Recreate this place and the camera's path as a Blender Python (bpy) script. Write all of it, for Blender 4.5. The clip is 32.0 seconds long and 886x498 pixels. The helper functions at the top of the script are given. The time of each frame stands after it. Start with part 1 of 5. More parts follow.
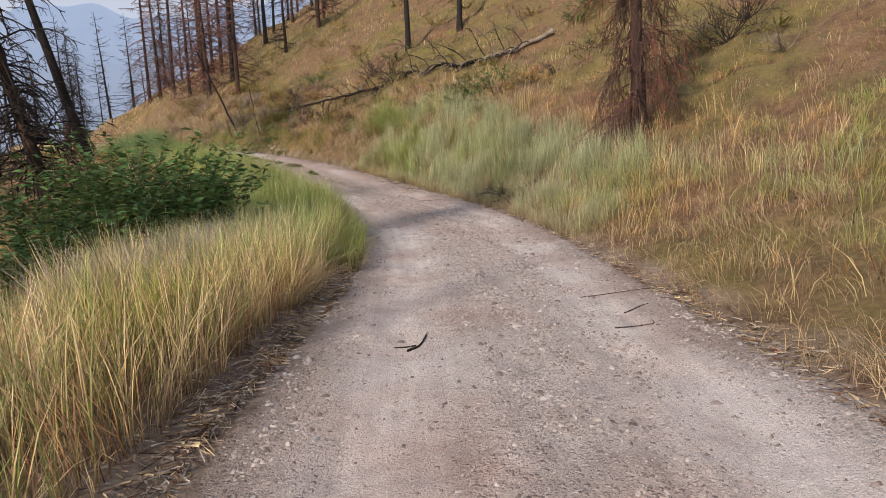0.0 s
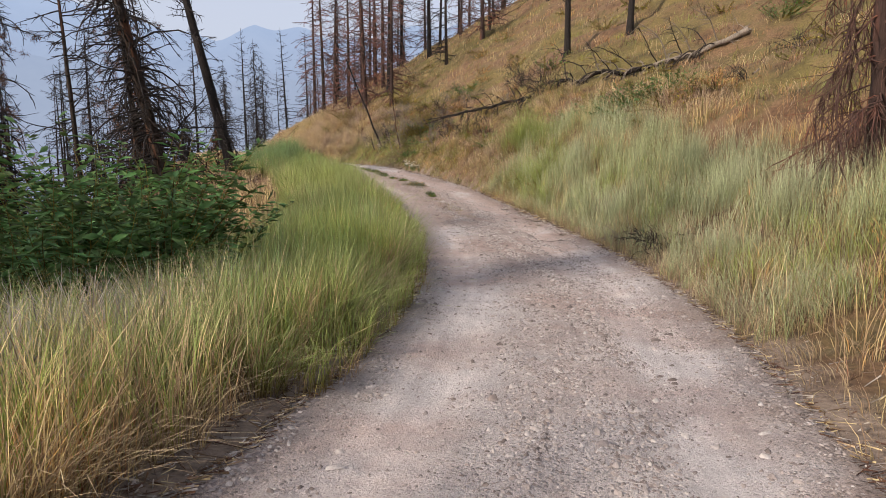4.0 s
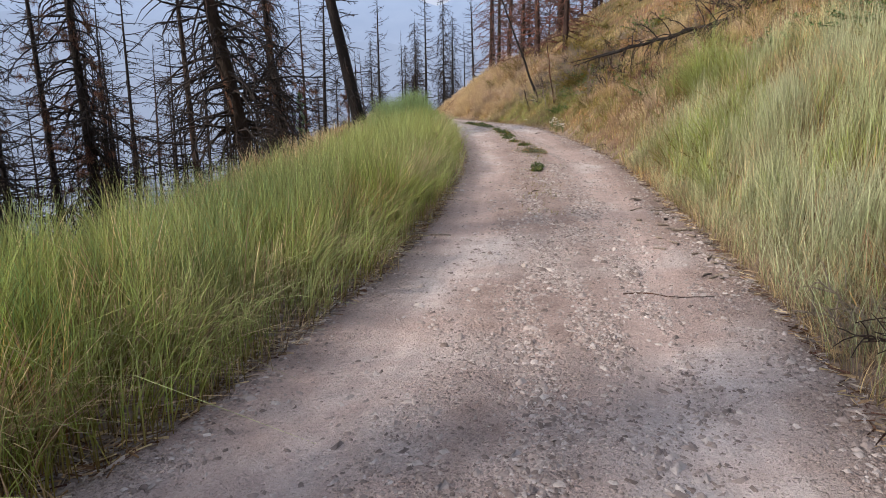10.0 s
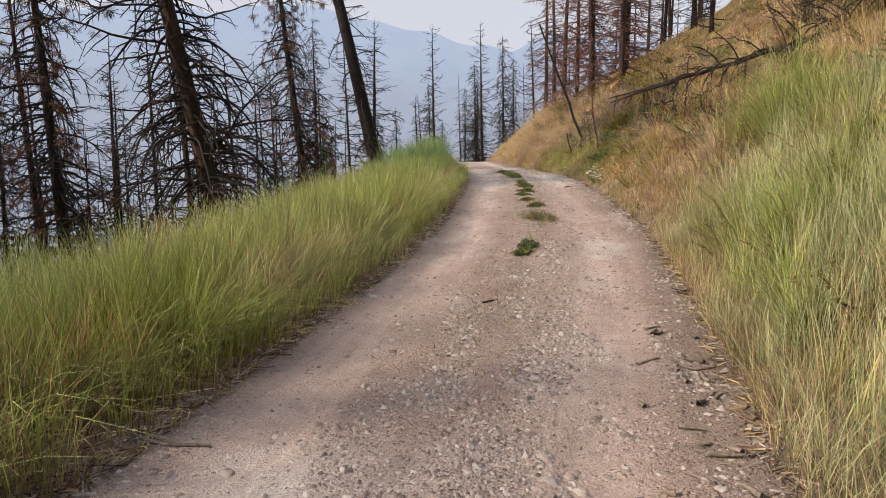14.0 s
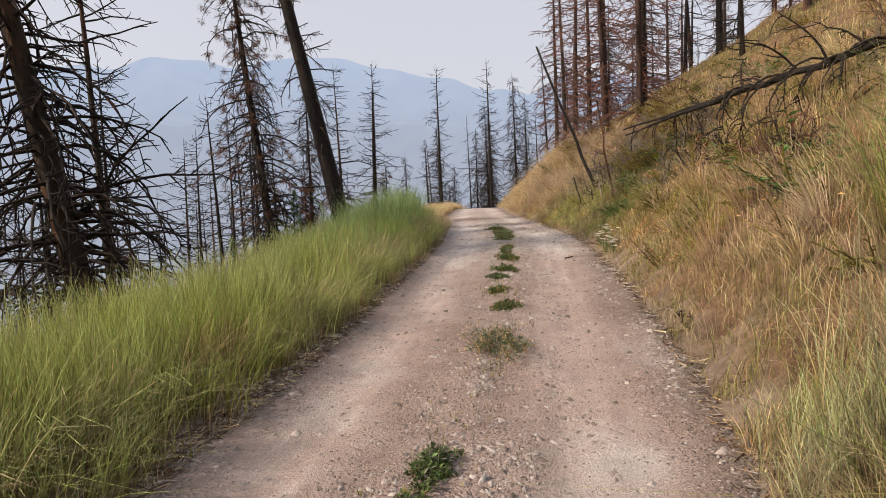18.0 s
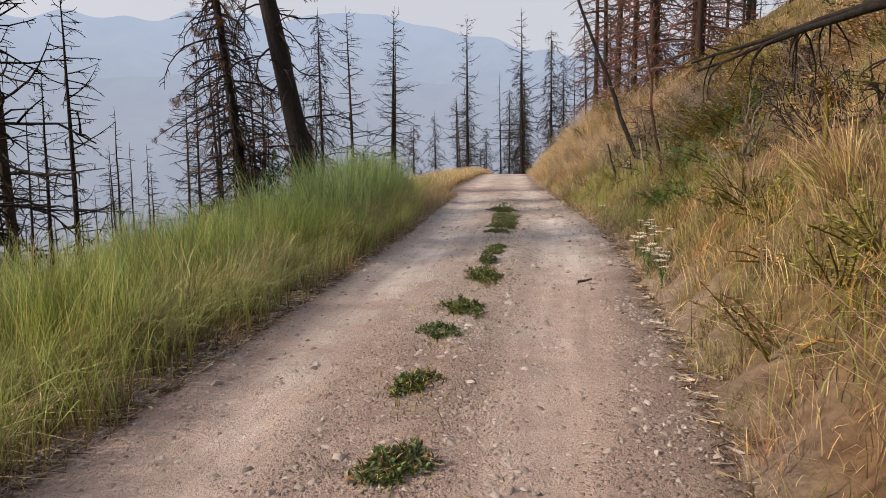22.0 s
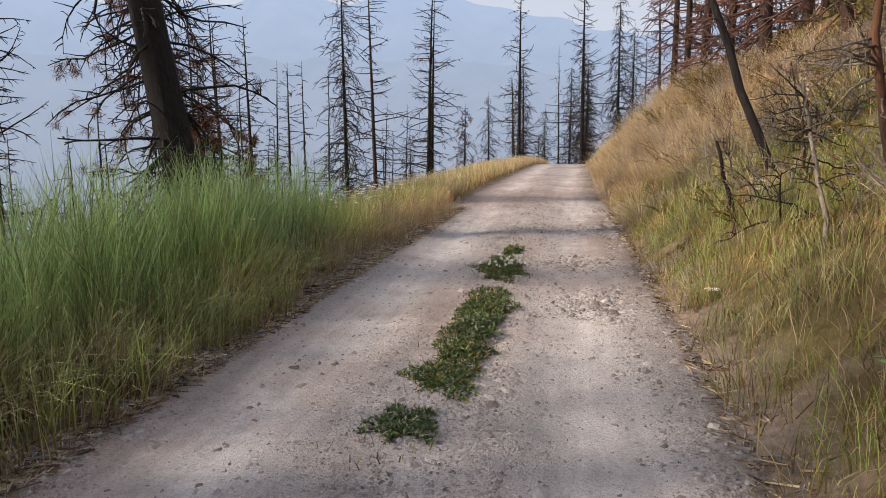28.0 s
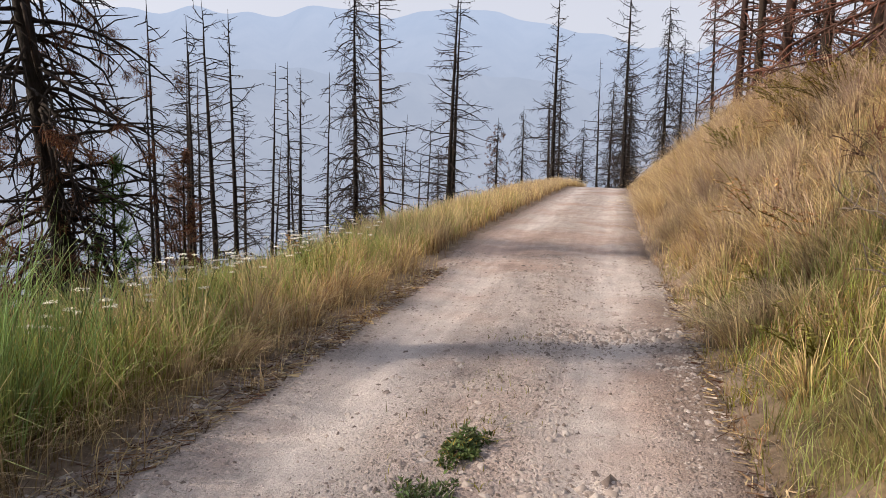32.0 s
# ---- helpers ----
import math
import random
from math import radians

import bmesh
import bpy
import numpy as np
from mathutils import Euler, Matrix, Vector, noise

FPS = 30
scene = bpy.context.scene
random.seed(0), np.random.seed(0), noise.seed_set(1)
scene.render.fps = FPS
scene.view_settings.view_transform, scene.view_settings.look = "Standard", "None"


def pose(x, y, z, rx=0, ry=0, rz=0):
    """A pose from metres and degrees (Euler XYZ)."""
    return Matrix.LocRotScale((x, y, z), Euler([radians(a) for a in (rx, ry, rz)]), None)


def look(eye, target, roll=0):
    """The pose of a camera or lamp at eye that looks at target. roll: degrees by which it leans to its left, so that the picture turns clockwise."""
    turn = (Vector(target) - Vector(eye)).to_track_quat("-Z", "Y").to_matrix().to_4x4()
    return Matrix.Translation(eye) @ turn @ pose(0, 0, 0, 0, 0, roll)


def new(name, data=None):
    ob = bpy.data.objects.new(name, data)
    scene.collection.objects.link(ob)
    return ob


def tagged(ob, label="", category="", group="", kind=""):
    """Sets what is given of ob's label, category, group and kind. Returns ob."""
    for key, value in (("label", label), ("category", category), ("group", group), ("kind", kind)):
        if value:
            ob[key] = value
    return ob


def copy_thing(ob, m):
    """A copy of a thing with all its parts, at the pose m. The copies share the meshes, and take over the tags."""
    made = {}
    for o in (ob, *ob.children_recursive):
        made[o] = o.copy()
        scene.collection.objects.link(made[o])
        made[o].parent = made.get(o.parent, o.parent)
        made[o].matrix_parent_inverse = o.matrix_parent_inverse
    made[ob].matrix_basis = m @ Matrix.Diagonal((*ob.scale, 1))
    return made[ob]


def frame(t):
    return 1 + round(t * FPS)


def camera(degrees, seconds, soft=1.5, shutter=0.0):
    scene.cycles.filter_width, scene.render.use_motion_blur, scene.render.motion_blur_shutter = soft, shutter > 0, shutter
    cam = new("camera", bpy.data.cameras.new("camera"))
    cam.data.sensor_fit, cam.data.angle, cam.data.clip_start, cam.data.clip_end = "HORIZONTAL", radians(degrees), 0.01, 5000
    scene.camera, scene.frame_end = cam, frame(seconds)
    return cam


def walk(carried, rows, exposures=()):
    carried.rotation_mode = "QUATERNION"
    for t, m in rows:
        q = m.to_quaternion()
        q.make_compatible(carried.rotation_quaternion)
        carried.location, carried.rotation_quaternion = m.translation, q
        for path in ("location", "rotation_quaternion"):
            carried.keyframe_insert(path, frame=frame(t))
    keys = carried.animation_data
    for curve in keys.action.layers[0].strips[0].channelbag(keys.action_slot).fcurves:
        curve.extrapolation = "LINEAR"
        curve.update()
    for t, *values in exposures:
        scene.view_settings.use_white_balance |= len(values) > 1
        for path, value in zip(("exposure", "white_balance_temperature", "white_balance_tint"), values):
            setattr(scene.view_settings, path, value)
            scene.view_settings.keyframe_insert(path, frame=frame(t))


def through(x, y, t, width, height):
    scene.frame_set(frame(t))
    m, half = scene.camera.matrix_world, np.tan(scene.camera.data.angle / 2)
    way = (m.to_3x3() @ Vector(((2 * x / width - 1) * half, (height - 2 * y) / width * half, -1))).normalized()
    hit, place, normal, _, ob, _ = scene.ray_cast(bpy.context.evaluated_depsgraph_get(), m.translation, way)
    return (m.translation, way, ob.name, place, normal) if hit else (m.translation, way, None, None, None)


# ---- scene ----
# ---- camera ----
cam = camera(66.9, 32.0, soft=0.9)
PATH = [
    (0, (0.031, 0.016, 1.651), (0.180, 1.980, 1.307), -2.22),
    (0.5, (0.231, 0.496, 1.674), (0.113, 2.460, 1.313), -2.19),
    (1, (0.401, 0.981, 1.693), (0.446, 2.958, 1.398), -1.56),
    (1.5, (0.623, 1.520, 1.685), (0.562, 3.479, 1.287), -0.28),
    (2, (0.696, 2.029, 1.664), (0.538, 3.999, 1.351), -0.32),
    (2.5, (0.854, 2.621, 1.671), (0.675, 4.589, 1.361), -1.05),
    (4.5, (1.285, 4.716, 1.530), (0.908, 6.661, 1.256), 0.19),
    (5, (1.461, 5.367, 1.508), (1.075, 7.310, 1.232), 0.18),
    (5.5, (1.462, 5.842, 1.467), (0.970, 7.768, 1.243), 0.43),
    (6, (1.524, 6.515, 1.459), (1.085, 8.459, 1.291), -0.02),
    (6.5, (1.543, 6.984, 1.451), (0.933, 8.875, 1.222), -0.13),
    (7, (1.582, 7.527, 1.477), (1.139, 9.469, 1.294), -0.59),
    (7.5, (1.636, 8.206, 1.478), (1.000, 10.087, 1.233), -0.94),
    (8, (1.630, 8.652, 1.481), (1.168, 10.588, 1.285), -2.09),
    (8.5, (1.687, 9.340, 1.435), (1.062, 11.232, 1.259), -1.63),
    (9, (1.700, 9.798, 1.422), (1.027, 11.661, 1.149), 1.43),
    (9.5, (1.732, 10.496, 1.371), (1.187, 12.386, 1.010), 2.29),
    (10, (1.712, 11.066, 1.355), (0.798, 12.803, 0.971), -0.37),
    (10.5, (1.732, 11.602, 1.376), (0.855, 13.378, 1.098), -2.83),
    (11, (1.689, 12.220, 1.394), (0.670, 13.920, 1.127), -0.43),
    (11.5, (1.646, 12.686, 1.396), (0.710, 14.450, 1.298), -1.74),
    (12, (1.562, 13.261, 1.379), (0.616, 15.021, 1.286), -1.51),
    (12.5, (1.531, 13.740, 1.398), (0.519, 15.460, 1.280), -0.87),
    (13, (1.477, 14.316, 1.413), (0.548, 16.073, 1.184), -2.69),
    (13.5, (1.391, 14.839, 1.445), (0.271, 16.474, 1.182), -0.43),
    (15.5, (0.479, 17.527, 1.753), (-0.552, 19.225, 1.520), -1.98),
    (16, (0.309, 18.112, 1.787), (-0.894, 19.694, 1.566), -2.13),
    (16.5, (0.157, 18.592, 1.795), (-0.939, 20.258, 1.643), -0.94),
    (17, (-0.057, 19.212, 1.817), (-1.273, 20.789, 1.627), 0.55),
    (17.5, (-0.265, 19.647, 1.805), (-1.463, 21.241, 1.655), -1.85),
    (18, (-0.451, 20.207, 1.823), (-1.619, 21.825, 1.694), -2.34),
    (18.5, (-0.653, 20.724, 1.852), (-1.929, 22.255, 1.690), -1.79),
    (19, (-0.893, 21.255, 1.879), (-2.076, 22.856, 1.689), -2.04),
    (19.5, (-1.111, 21.854, 1.897), (-2.356, 23.402, 1.663), -2.92),
    (20, (-1.376, 22.317, 1.895), (-2.564, 23.915, 1.705), -2.14),
    (20.5, (-1.608, 22.892, 1.907), (-2.778, 24.505, 1.738), -1.63),
    (21, (-1.830, 23.407, 1.914), (-3.101, 24.940, 1.725), -0.86),
    (21.5, (-2.094, 23.968, 1.919), (-3.223, 25.605, 1.706), -1.13),
    (22, (-2.221, 24.429, 1.998), (-3.469, 25.974, 1.758), -0.50),
    (22.5, (-2.557, 24.912, 2.006), (-3.815, 26.452, 1.790), -0.63),
    (23, (-2.747, 25.399, 2.029), (-4.020, 26.928, 1.822), 0.17),
    (23.5, (-2.993, 25.824, 2.083), (-4.331, 27.299, 1.895), 0.55),
    (24, (-3.280, 26.308, 2.139), (-4.608, 27.800, 2.047), -0.54),
    (24.5, (-3.575, 26.936, 2.158), (-4.976, 28.342, 1.912), -0.65),
    (25, (-3.856, 27.414, 2.180), (-5.241, 28.842, 1.973), -3.02),
    (25.5, (-4.118, 28.052, 2.187), (-5.415, 29.548, 1.909), -0.86),
    (26, (-4.395, 28.592, 2.236), (-5.756, 30.021, 1.910), 0.23),
    (26.5, (-4.698, 29.126, 2.302), (-6.012, 30.612, 2.039), -1.29),
    (28.5, (-5.956, 31.308, 2.393), (-7.351, 32.710, 2.098), 0.19),
    (29, (-6.300, 31.862, 2.432), (-7.592, 33.358, 2.125), -0.14),
    (29.5, (-6.595, 32.432, 2.490), (-8.021, 33.804, 2.199), 1.48),
    (30, (-6.900, 32.888, 2.513), (-8.271, 34.316, 2.234), 0.01),
    (30.5, (-7.226, 33.473, 2.493), (-8.653, 34.847, 2.210), -1.21),
    (31, (-7.574, 33.898, 2.525), (-9.065, 35.200, 2.241), 0.95),
    (31.5, (-7.983, 34.384, 2.576), (-9.361, 35.807, 2.303), 0.51),
    (32, (-8.362, 34.904, 2.658), (-9.823, 36.246, 2.407), 1.45),
]
walk(cam, [(t, look(eye, target, roll)) for t, eye, target, roll in PATH], [
    (0, 0.32, 6350, 14), (5, 0.42, 6300, 13), (7, 0.42, 6250, 13), (10, 0.50, 6150, 14), (12, 0.5, 6650, 13), (16, 0.48, 6950, 13), (22, 0.38, 7000, 14), (25, 0.22, 6600, 12), (26, 0.34, 6500, 12), (29, 0.52, 6500, 12), (30, 0.62, 6650, 12), (31, 0.68, 6700, 13), (32, 0.56, 6800, 14)])

# ---- light ----
SUN_AZ, SUN_EL = 221.0, 32.0  # compass of the sun, clockwise from +y, and its height
scene.view_settings.exposure = 0.35
world = bpy.data.worlds.new("sky")
scene.world = world
world.use_nodes = True
wn = world.node_tree.nodes
sky = wn.new("ShaderNodeTexSky")
sky.sky_type, sky.sun_disc = "NISHITA", False
sky.sun_elevation, sky.sun_rotation = radians(SUN_EL), radians(SUN_AZ)
sky.air_density, sky.dust_density, sky.ozone_density = 1.0, 4.5, 2.0
haze = wn.new("ShaderNodeMix")  # thin smoke whitens the whole sky
haze.data_type = "RGBA"
haze.inputs[0].default_value = 0.7
haze.inputs[7].default_value = (3.9, 4.05, 4.5, 1)
world.node_tree.links.new(sky.outputs[0], haze.inputs[6])
world.node_tree.links.new(haze.outputs[2], wn["Background"].inputs[0])
wn["Background"].inputs[1].default_value = 0.14
sun = new("sun", bpy.data.lights.new("sun", "SUN"))
sun.data.energy, sun.data.angle, sun.data.color = 4.2, radians(2.0), (1.0, 0.84, 0.66)
sun.matrix_world = look((math.sin(radians(SUN_AZ)) * 40, math.cos(radians(SUN_AZ)) * 40, math.tan(radians(SUN_EL)) * 40), (0, 0, 0))

# ---- materials ----
def material(name, rough=0.85):
    m = bpy.data.materials.new(name)
    m.use_nodes = True
    nt = m.node_tree
    b = nt.nodes["Principled BSDF"]
    b.inputs["Roughness"].default_value = rough
    b.inputs["Specular IOR Level"].default_value = 0.25
    return m, nt, b


def node(nt, kind, **values):
    n = nt.nodes.new(kind)
    for key, value in values.items():
        n.inputs[key.replace("_", " ")].default_value = value
    return n


def noise_tex(nt, scale, detail=6.0, rough=0.6, vector=None, distortion=0.0):
    n = node(nt, "ShaderNodeTexNoise", Scale=scale, Detail=detail, Roughness=rough, Distortion=distortion)
    if vector is not None:
        nt.links.new(vector, n.inputs["Vector"])
    return n.outputs["Fac"]


def ramp(nt, fac, stops):
    r = nt.nodes.new("ShaderNodeValToRGB")
    e = r.color_ramp.elements
    e[0].position, e[0].color = stops[0][0], (*stops[0][1], 1)
    e[1].position, e[1].color = stops[-1][0], (*stops[-1][1], 1)
    for pos, col in stops[1:-1]:
        e.new(pos).color = (*col, 1)
    nt.links.new(fac, r.inputs[0])
    return r.outputs[0]


def mix(nt, fac, a, b, blend="MIX"):
    n = nt.nodes.new("ShaderNodeMix")
    n.data_type, n.blend_type = "RGBA", blend
    for value, slot in ((fac, n.inputs[0]), (a, n.inputs[6]), (b, n.inputs[7])):
        if isinstance(value, (int, float)):
            slot.default_value = value
        elif isinstance(value, tuple):
            slot.default_value = (*value, 1)
        else:
            nt.links.new(value, slot)
    return n.outputs[2]


def maths(nt, op, a, b=0.0, clamp=False):
    n = nt.nodes.new("ShaderNodeMath")
    n.operation, n.use_clamp = op, clamp
    for value, slot in ((a, n.inputs[0]), (b, n.inputs[1])):
        if isinstance(value, (int, float)):
            slot.default_value = value
        else:
            nt.links.new(value, slot)
    return n.outputs[0]


def step_map(nt, fac, lo, hi):
    n = node(nt, "ShaderNodeMapRange", From_Min=lo, From_Max=hi)
    nt.links.new(fac, n.inputs["Value"])
    return n.outputs["Result"]


def bump(nt, b, fac, strength, distance):
    n = node(nt, "ShaderNodeBump", Strength=strength, Distance=distance)
    nt.links.new(fac, n.inputs["Height"])
    nt.links.new(n.outputs[0], b.inputs["Normal"])


def place(nt):
    return nt.nodes.new("ShaderNodeTexCoord").outputs["Object"]


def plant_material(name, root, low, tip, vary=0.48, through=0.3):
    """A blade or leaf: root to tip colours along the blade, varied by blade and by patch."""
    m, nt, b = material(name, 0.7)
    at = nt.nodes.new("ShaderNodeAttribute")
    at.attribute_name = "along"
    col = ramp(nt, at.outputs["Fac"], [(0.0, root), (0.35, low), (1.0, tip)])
    geo = nt.nodes.new("ShaderNodeNewGeometry")
    hsv = nt.nodes.new("ShaderNodeHueSaturation")
    rnd = geo.outputs["Random Per Island"]
    nt.links.new(maths(nt, "ADD", maths(nt, "MULTIPLY", rnd, 0.05), 0.475), hsv.inputs["Hue"])
    tall = nt.nodes.new("ShaderNodeMapping")  # tufts: light and dull blades grow together
    tall.inputs["Scale"].default_value = (1, 1, 0.12)
    nt.links.new(place(nt), tall.inputs["Vector"])
    tuft = step_map(nt, noise_tex(nt, 5.5, 3, 0.7, tall.outputs[0]), 0.34, 0.66)
    value = maths(nt, "ADD", maths(nt, "MULTIPLY", rnd, 2 * vary), 1 - vary)
    nt.links.new(maths(nt, "MULTIPLY", value, maths(nt, "ADD", maths(nt, "MULTIPLY", tuft, 0.75), 0.62)), hsv.inputs["Value"])
    patch = noise_tex(nt, 0.55, 3, 0.6, place(nt))
    nt.links.new(maths(nt, "ADD", maths(nt, "MULTIPLY", patch, 0.8), 0.6), hsv.inputs["Saturation"])
    nt.links.new(col, hsv.inputs["Color"])
    nt.links.new(hsv.outputs[0], b.inputs["Base Color"])
    tr = nt.nodes.new("ShaderNodeBsdfTranslucent")
    nt.links.new(hsv.outputs[0], tr.inputs["Color"])
    mx = nt.nodes.new("ShaderNodeMixShader")
    mx.inputs[0].default_value = through
    nt.links.new(b.outputs[0], mx.inputs[1])
    nt.links.new(tr.outputs[0], mx.inputs[2])
    nt.links.new(mx.outputs[0], nt.nodes["Material Output"].inputs["Surface"])
    return m


def bark_material(name, dark, light, streak, amount):
    m, nt, b = material(name, 0.9)
    p = place(nt)
    mp = nt.nodes.new("ShaderNodeMapping")
    mp.inputs["Scale"].default_value = (1, 1, 0.22)
    nt.links.new(p, mp.inputs["Vector"])
    fine = noise_tex(nt, 26, 6, 0.7, mp.outputs[0], 0.6)
    broad = noise_tex(nt, 1.7, 4, 0.6, mp.outputs[0])
    col = ramp(nt, fine, [(0.3, dark), (0.72, light)])
    col = mix(nt, step_map(nt, broad, 0.62 - amount * 0.25, 0.72 - amount * 0.2), col, streak)
    nt.links.new(col, b.inputs["Base Color"])
    bump(nt, b, fine, 0.9, 0.03)
    return m


BARK = bark_material("charred_bark", (0.006, 0.005, 0.005), (0.03, 0.025, 0.023), (0.08, 0.045, 0.03), 0.2)
BARK_BROWN = bark_material("scorched_bark", (0.014, 0.011, 0.009), (0.06, 0.043, 0.034), (0.14, 0.065, 0.038), 0.4)
BARK_RED = bark_material("rusty_bark", (0.022, 0.014, 0.012), (0.065, 0.04, 0.034), (0.12, 0.055, 0.04), 0.35)
BARK_GREY = bark_material("weathered_wood", (0.09, 0.075, 0.062), (0.34, 0.29, 0.24), (0.05, 0.04, 0.035), 0.3)
TWIG = bark_material("dead_twigs", (0.010, 0.008, 0.008), (0.04, 0.033, 0.03), (0.06, 0.035, 0.027), 0.2)
TWIG_RED = bark_material("rusty_twigs", (0.045, 0.026, 0.022), (0.14, 0.08, 0.065), (0.19, 0.075, 0.05), 0.5)
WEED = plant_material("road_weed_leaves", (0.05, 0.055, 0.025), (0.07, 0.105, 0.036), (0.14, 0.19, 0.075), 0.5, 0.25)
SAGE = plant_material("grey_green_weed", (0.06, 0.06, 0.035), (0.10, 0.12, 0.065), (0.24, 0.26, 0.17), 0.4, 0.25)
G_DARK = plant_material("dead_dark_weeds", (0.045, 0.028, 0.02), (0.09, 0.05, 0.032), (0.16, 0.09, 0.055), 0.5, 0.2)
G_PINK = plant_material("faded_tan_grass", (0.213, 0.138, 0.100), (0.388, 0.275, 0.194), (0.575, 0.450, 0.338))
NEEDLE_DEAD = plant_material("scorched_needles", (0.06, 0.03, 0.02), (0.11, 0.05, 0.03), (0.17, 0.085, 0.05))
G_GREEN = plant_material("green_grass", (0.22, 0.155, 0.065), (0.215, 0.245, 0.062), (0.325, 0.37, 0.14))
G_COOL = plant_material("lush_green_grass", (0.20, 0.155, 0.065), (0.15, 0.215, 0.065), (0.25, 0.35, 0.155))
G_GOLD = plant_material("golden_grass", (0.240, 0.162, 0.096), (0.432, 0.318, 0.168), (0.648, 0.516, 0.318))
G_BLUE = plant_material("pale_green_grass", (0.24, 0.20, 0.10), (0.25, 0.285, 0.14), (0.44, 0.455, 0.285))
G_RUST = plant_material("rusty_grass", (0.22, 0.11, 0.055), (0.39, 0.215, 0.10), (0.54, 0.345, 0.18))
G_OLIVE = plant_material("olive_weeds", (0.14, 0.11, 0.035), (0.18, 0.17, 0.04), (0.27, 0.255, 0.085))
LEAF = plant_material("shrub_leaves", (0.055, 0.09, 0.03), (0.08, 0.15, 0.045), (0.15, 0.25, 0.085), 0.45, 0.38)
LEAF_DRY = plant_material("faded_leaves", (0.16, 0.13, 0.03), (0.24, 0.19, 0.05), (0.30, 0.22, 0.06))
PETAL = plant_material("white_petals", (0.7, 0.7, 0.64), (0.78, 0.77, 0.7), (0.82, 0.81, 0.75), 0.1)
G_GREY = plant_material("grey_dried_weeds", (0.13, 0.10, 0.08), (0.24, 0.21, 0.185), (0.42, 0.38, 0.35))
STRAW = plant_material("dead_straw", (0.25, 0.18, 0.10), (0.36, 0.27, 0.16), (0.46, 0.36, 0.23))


def ground_material():
    m, nt, b = material("dry_soil", 0.95)
    p = place(nt)
    broad, mid, fine = noise_tex(nt, 0.16, 5, 0.6, p), noise_tex(nt, 1.1, 6, 0.65, p), noise_tex(nt, 14, 8, 0.7, p)
    col = ramp(nt, mid, [(0.25, (0.055, 0.038, 0.027)), (0.4, (0.12, 0.072, 0.042)), (0.5, (0.18, 0.118, 0.068)), (0.6, (0.10, 0.08, 0.035)), (0.75, (0.24, 0.18, 0.11))])
    olive = ramp(nt, mid, [(0.3, (0.06, 0.05, 0.025)), (0.55, (0.15, 0.125, 0.045)), (0.7, (0.20, 0.14, 0.07))])
    col = mix(nt, step_map(nt, broad, 0.47, 0.55), col, olive)
    at = nt.nodes.new("ShaderNodeAttribute")
    at.attribute_name = "dust"  # road dust and gravel thrown onto the shoulder
    dusty = step_map(nt, maths(nt, "ADD", at.outputs["Fac"], maths(nt, "MULTIPLY", maths(nt, "SUBTRACT", mid, 0.5), 1.2)), 0.25, 0.75)
    col = mix(nt, dusty, col, ramp(nt, mid, [(0.3, (0.15, 0.115, 0.09)), (0.7, (0.28, 0.23, 0.19))]))
    col = mix(nt, 0.85, col, ramp(nt, fine, [(0.3, (0.4, 0.38, 0.36)), (0.7, (1.3, 1.25, 1.2))]), "MULTIPLY")
    nt.links.new(col, b.inputs["Base Color"])
    bump(nt, b, fine, 0.8, 0.05)
    return m


